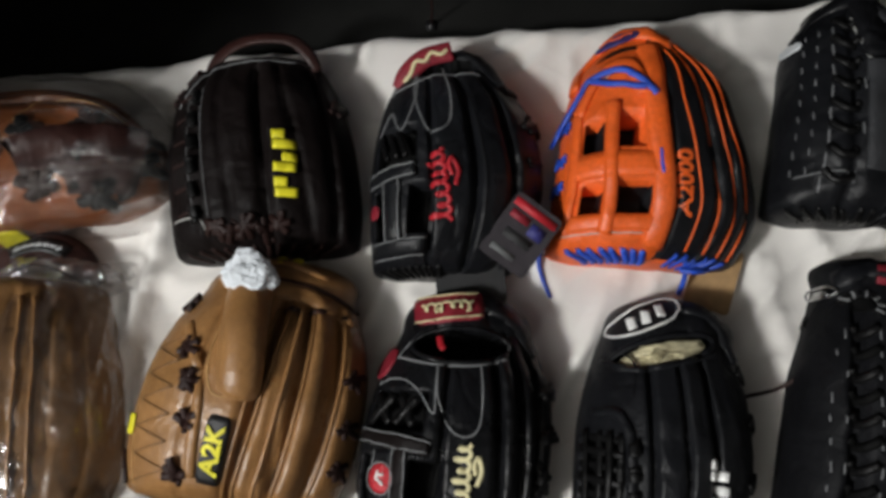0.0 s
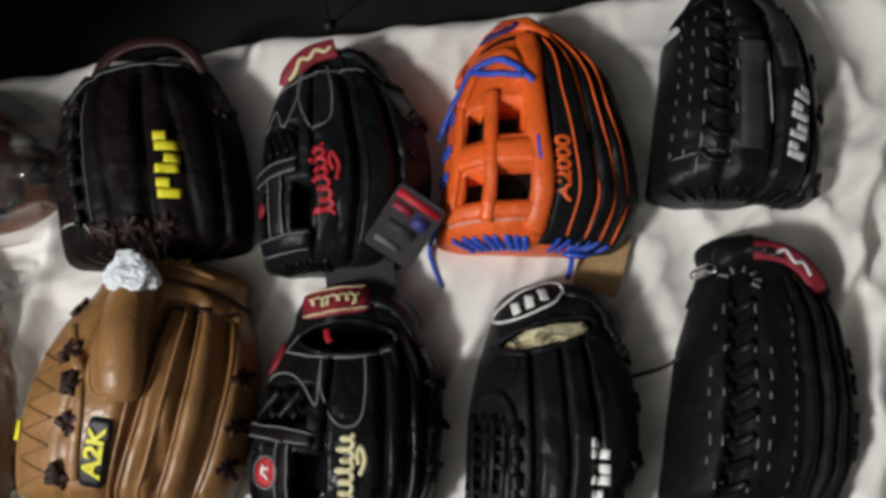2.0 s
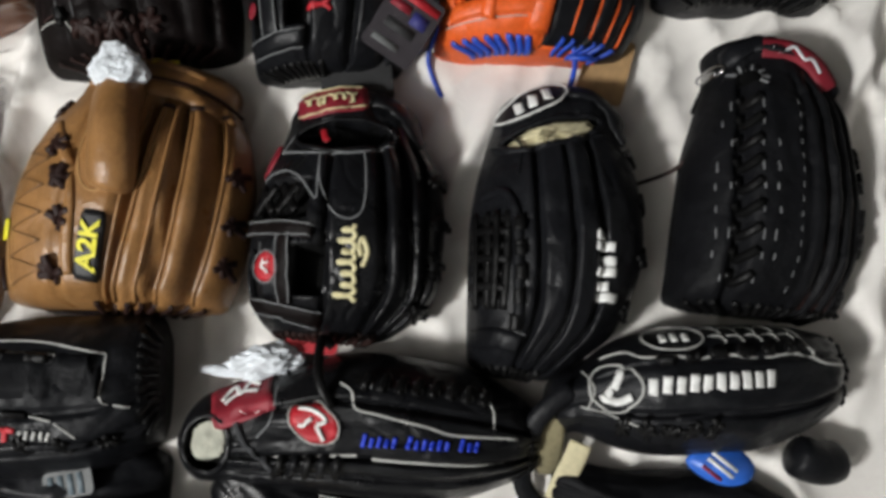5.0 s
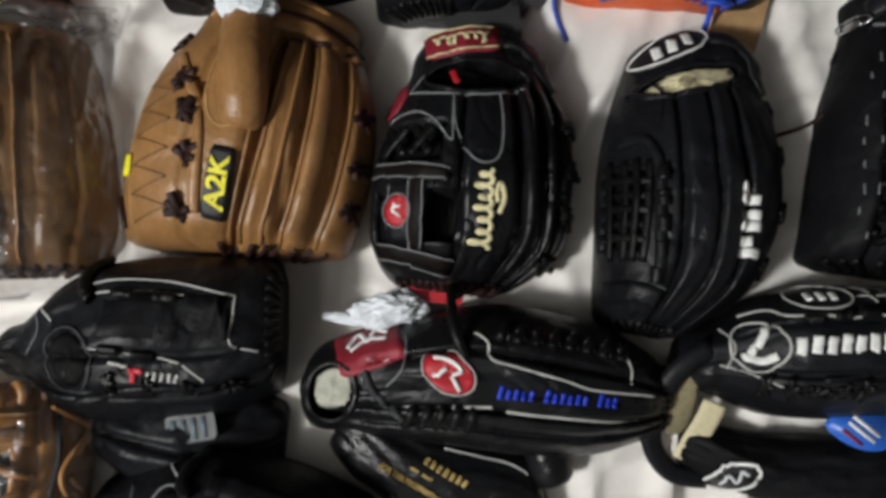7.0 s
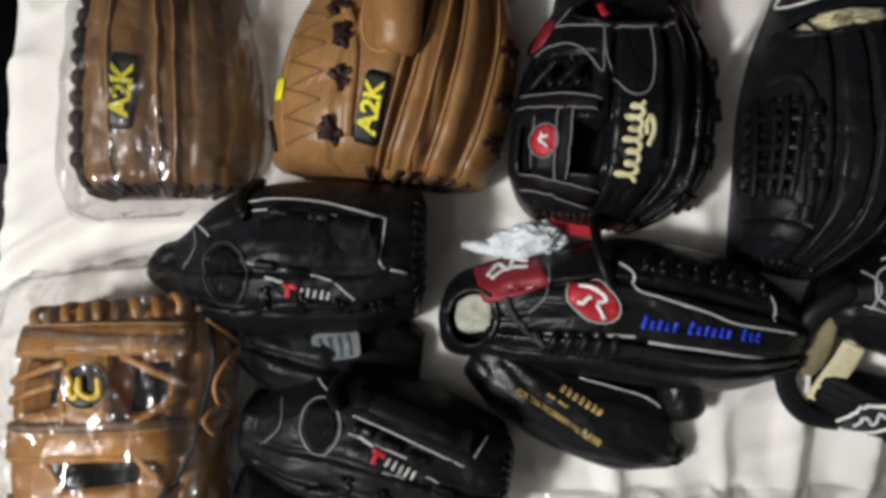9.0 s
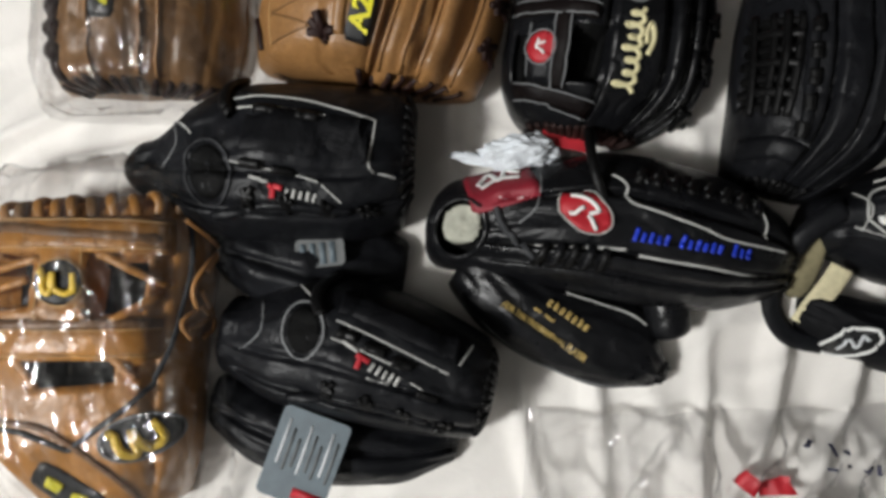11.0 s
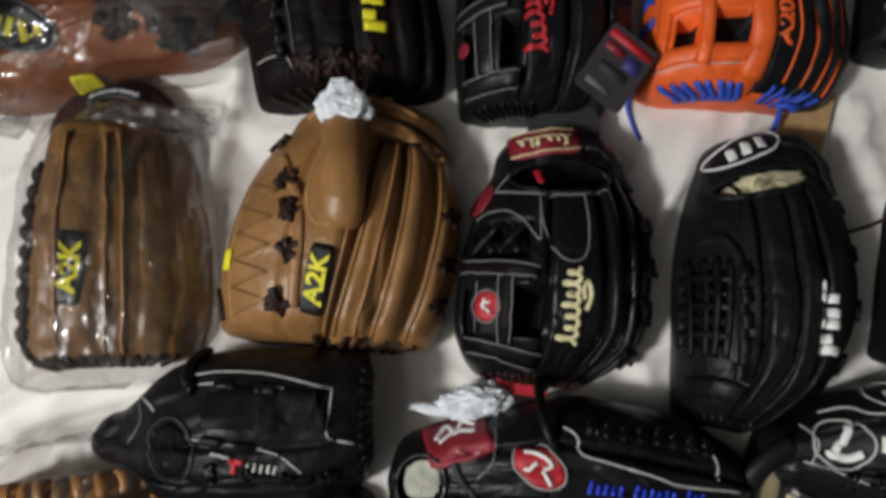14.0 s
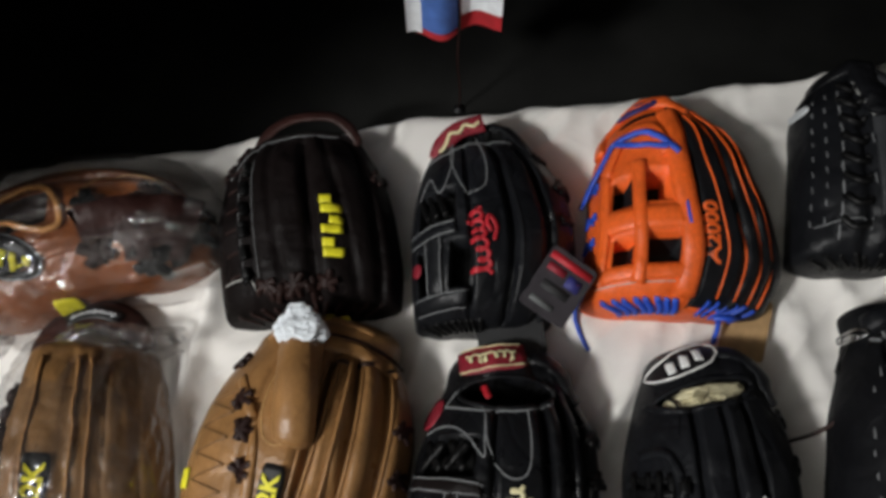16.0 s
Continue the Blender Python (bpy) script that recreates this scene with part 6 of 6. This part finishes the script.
card("hang_tag", (-0.283, -0.226, 0.07), (0.05, 0.03), 8, PALE_CARD, "pale printed tag under a black glove", tilt=(4, 0),
     bars=tuple((-0.02 + 0.01 * i, -0.014 + 0.01 * i, -0.012, 0.01, GREY_CARD) for i in range(4)))


def drop_tag():
    """Blue tag shaped like a drop."""
    g = thing("hang_tag", pose(0.405, -0.25, 0.075, 0, -6, -12), "glossy blue drop-shaped tag hanging on a glove", "hang tag")
    bm = bmesh.new()
    ring = []
    for i in range(40):
        a = 2 * math.pi * i / 40
        k = 0.5 * (1 + math.cos(a))
        ring.append((0.036 * math.cos(a), 0.023 * math.sin(a) * (0.35 + 0.65 * k ** 0.35)))
    top = [bm.verts.new((x, y, 0.002)) for x, y in ring]
    low = [bm.verts.new((x, y, 0)) for x, y in ring]
    bm.faces.new(top)
    bm.faces.new(low[::-1])
    for i in range(40):
        bm.faces.new((low[i], low[(i + 1) % 40], top[(i + 1) % 40], top[i]))
    part("card", bm, BLUE_CARD, g)
    for k, (y, m) in enumerate(((0.006, WHITE), (-0.002, WHITE), (-0.012, RED_LABEL))):
        bar = part("printed_bar", box(-0.014, 0.018 if k < 2 else 0.01, y - 0.002, y + 0.002, 0.0022, 0.0028), m, g)
        bar.rotation_euler = (0, 0, radians(-30))


drop_tag()


def empty_bag():
    """A crumpled clear bag left flat on the sheet, with faint print."""
    bm = bmesh.new()
    nx, ny = 110, 80
    x0, x1, y0, y1 = -0.06, 0.62, -0.78, -0.37

    def top(x, y):
        c = Vector((x * 10, y * 10, 2.0))
        k = (1 - abs(2 * noise.noise(c))) ** 4 + 0.6 * (1 - abs(2 * noise.noise(c * 2.7 + Vector((3, 1, 0))))) ** 4
        rim = min(smooth((x - x0) / 0.05), smooth((x1 - x) / 0.05), smooth((y1 + 0.03 * noise.noise(Vector((x * 6, 0, 0))) - y) / 0.04), smooth((y - y0) / 0.04))
        return sheet_z(x, y) + 0.006 + rim * (0.012 + 0.034 * k + 0.012 * noise.noise(c * 0.4))

    grid = []
    for j in range(ny + 1):
        row = []
        for i in range(nx + 1):
            x, y = x0 + (x1 - x0) * i / nx, y0 + (y1 - y0) * j / ny
            y += 0.025 * noise.noise(Vector((x * 5, j * 0.01, 6))) + 0.06 * (x - 0.1) * (j / ny)
            row.append(bm.verts.new((x, y, top(x, y))))
        grid.append(row)
    for j in range(ny):
        for i in range(nx):
            bm.faces.new((grid[j][i], grid[j][i + 1], grid[j + 1][i + 1], grid[j + 1][i]))
    g = thing("plastic_bag", pose(0, 0, 0), "crumpled empty clear bag with red print", "plastic bag", "plastic bags")
    part("film", bm, HAZY_FILM, g)

    def bar(cx, cy, w, h, turn, mat):
        bb = bmesh.new()
        rows = []
        for a in range(9):
            r = []
            for b in range(3):
                x, y = (a / 8 - 0.5) * w, (b / 2 - 0.5) * h
                ca, sa = math.cos(radians(turn)), math.sin(radians(turn))
                px, py = cx + x * ca - y * sa, cy + x * sa + y * ca
                r.append(bb.verts.new((px, py, top(px, py) + 0.0015)))
            rows.append(r)
        for a in range(8):
            for b in range(2):
                bb.faces.new((rows[a][b], rows[a + 1][b], rows[a + 1][b + 1], rows[a][b + 1]))
        part("printed_bar", bb, mat, g)

    for i in range(4):
        bar(0.17 + 0.028 * i, -0.448 - 0.014 * i + 0.012 * (i % 2), 0.032, 0.017, -40 + 55 * (i % 2), RED)
    for i in range(9):
        bar(0.235 + 0.018 * i, -0.405 - 0.007 * i + 0.004 * (i % 3), 0.011, 0.0035, 35 + 60 * (i % 3), INK)
    for i in range(3):
        bar(0.245 + 0.014 * i, -0.425, 0.009, 0.003, 80 * i, INK)


empty_bag()


def small_flag():
    """A little flag on a thin stick, standing behind the bed."""
    g = thing("stick_flag", pose(-0.018, 0.652, -0.1), "small blue, white and red cloth flag on a thin stick", "flag")
    pole = [Vector((0.002 * math.sin(i), 0, 0.36 * i / 12)) for i in range(13)]
    part("stick", sweep(pole, [Vector((0, 1, 0))] * 13, 0.003, 0.003), BROWN_TRIM, g)

    def cloth(name, x0, x1, z0, z1, mat, slope):
        bm = bmesh.new()
        rows = []
        for a in range(13):
            s = a / 12
            x = x0 + (x1 - x0) * s
            r = []
            for b in range(7):
                z = z0 + (z1 - z0) * b / 6 + slope * x * x / 0.004
                r.append((x, 0.012 * math.sin(x * 70) + 0.006 * b / 6 - 0.01 * abs(x) / 0.07, z))
            rows.append(r)
        front = [[bm.verts.new(p) for p in r] for r in rows]
        back = [[bm.verts.new((p[0], p[1] + 0.0012, p[2])) for p in r] for r in rows]
        for a in range(12):
            for b in range(6):
                bm.faces.new((front[a][b], front[a + 1][b], front[a + 1][b + 1], front[a][b + 1]))
                bm.faces.new((back[a][b + 1], back[a + 1][b + 1], back[a + 1][b], back[a][b]))
        part(name, bm, mat, g)

    cloth("blue_field", -0.052, -0.002, 0.212, 0.32, FLAG_BLUE, 0.0)
    cloth("white_field", -0.074, -0.052, 0.2, 0.32, FLAG_WHITE, 0.0)
    cloth("red_stripe", -0.06, -0.002, 0.198, 0.212, FLAG_RED, 0.0)
    cloth("red_stripe", 0.002, 0.058, 0.2, 0.23, FLAG_RED, 0.022)
    cloth("white_stripe", 0.002, 0.058, 0.23, 0.265, FLAG_WHITE, 0.022)
    cloth("red_stripe", 0.002, 0.058, 0.265, 0.3, FLAG_RED, 0.022)
    part("foot", box(-0.008, 0.008, -0.008, 0.008, 0.0, 0.006, 0.002), BLACK_PATCH, g)


small_flag()
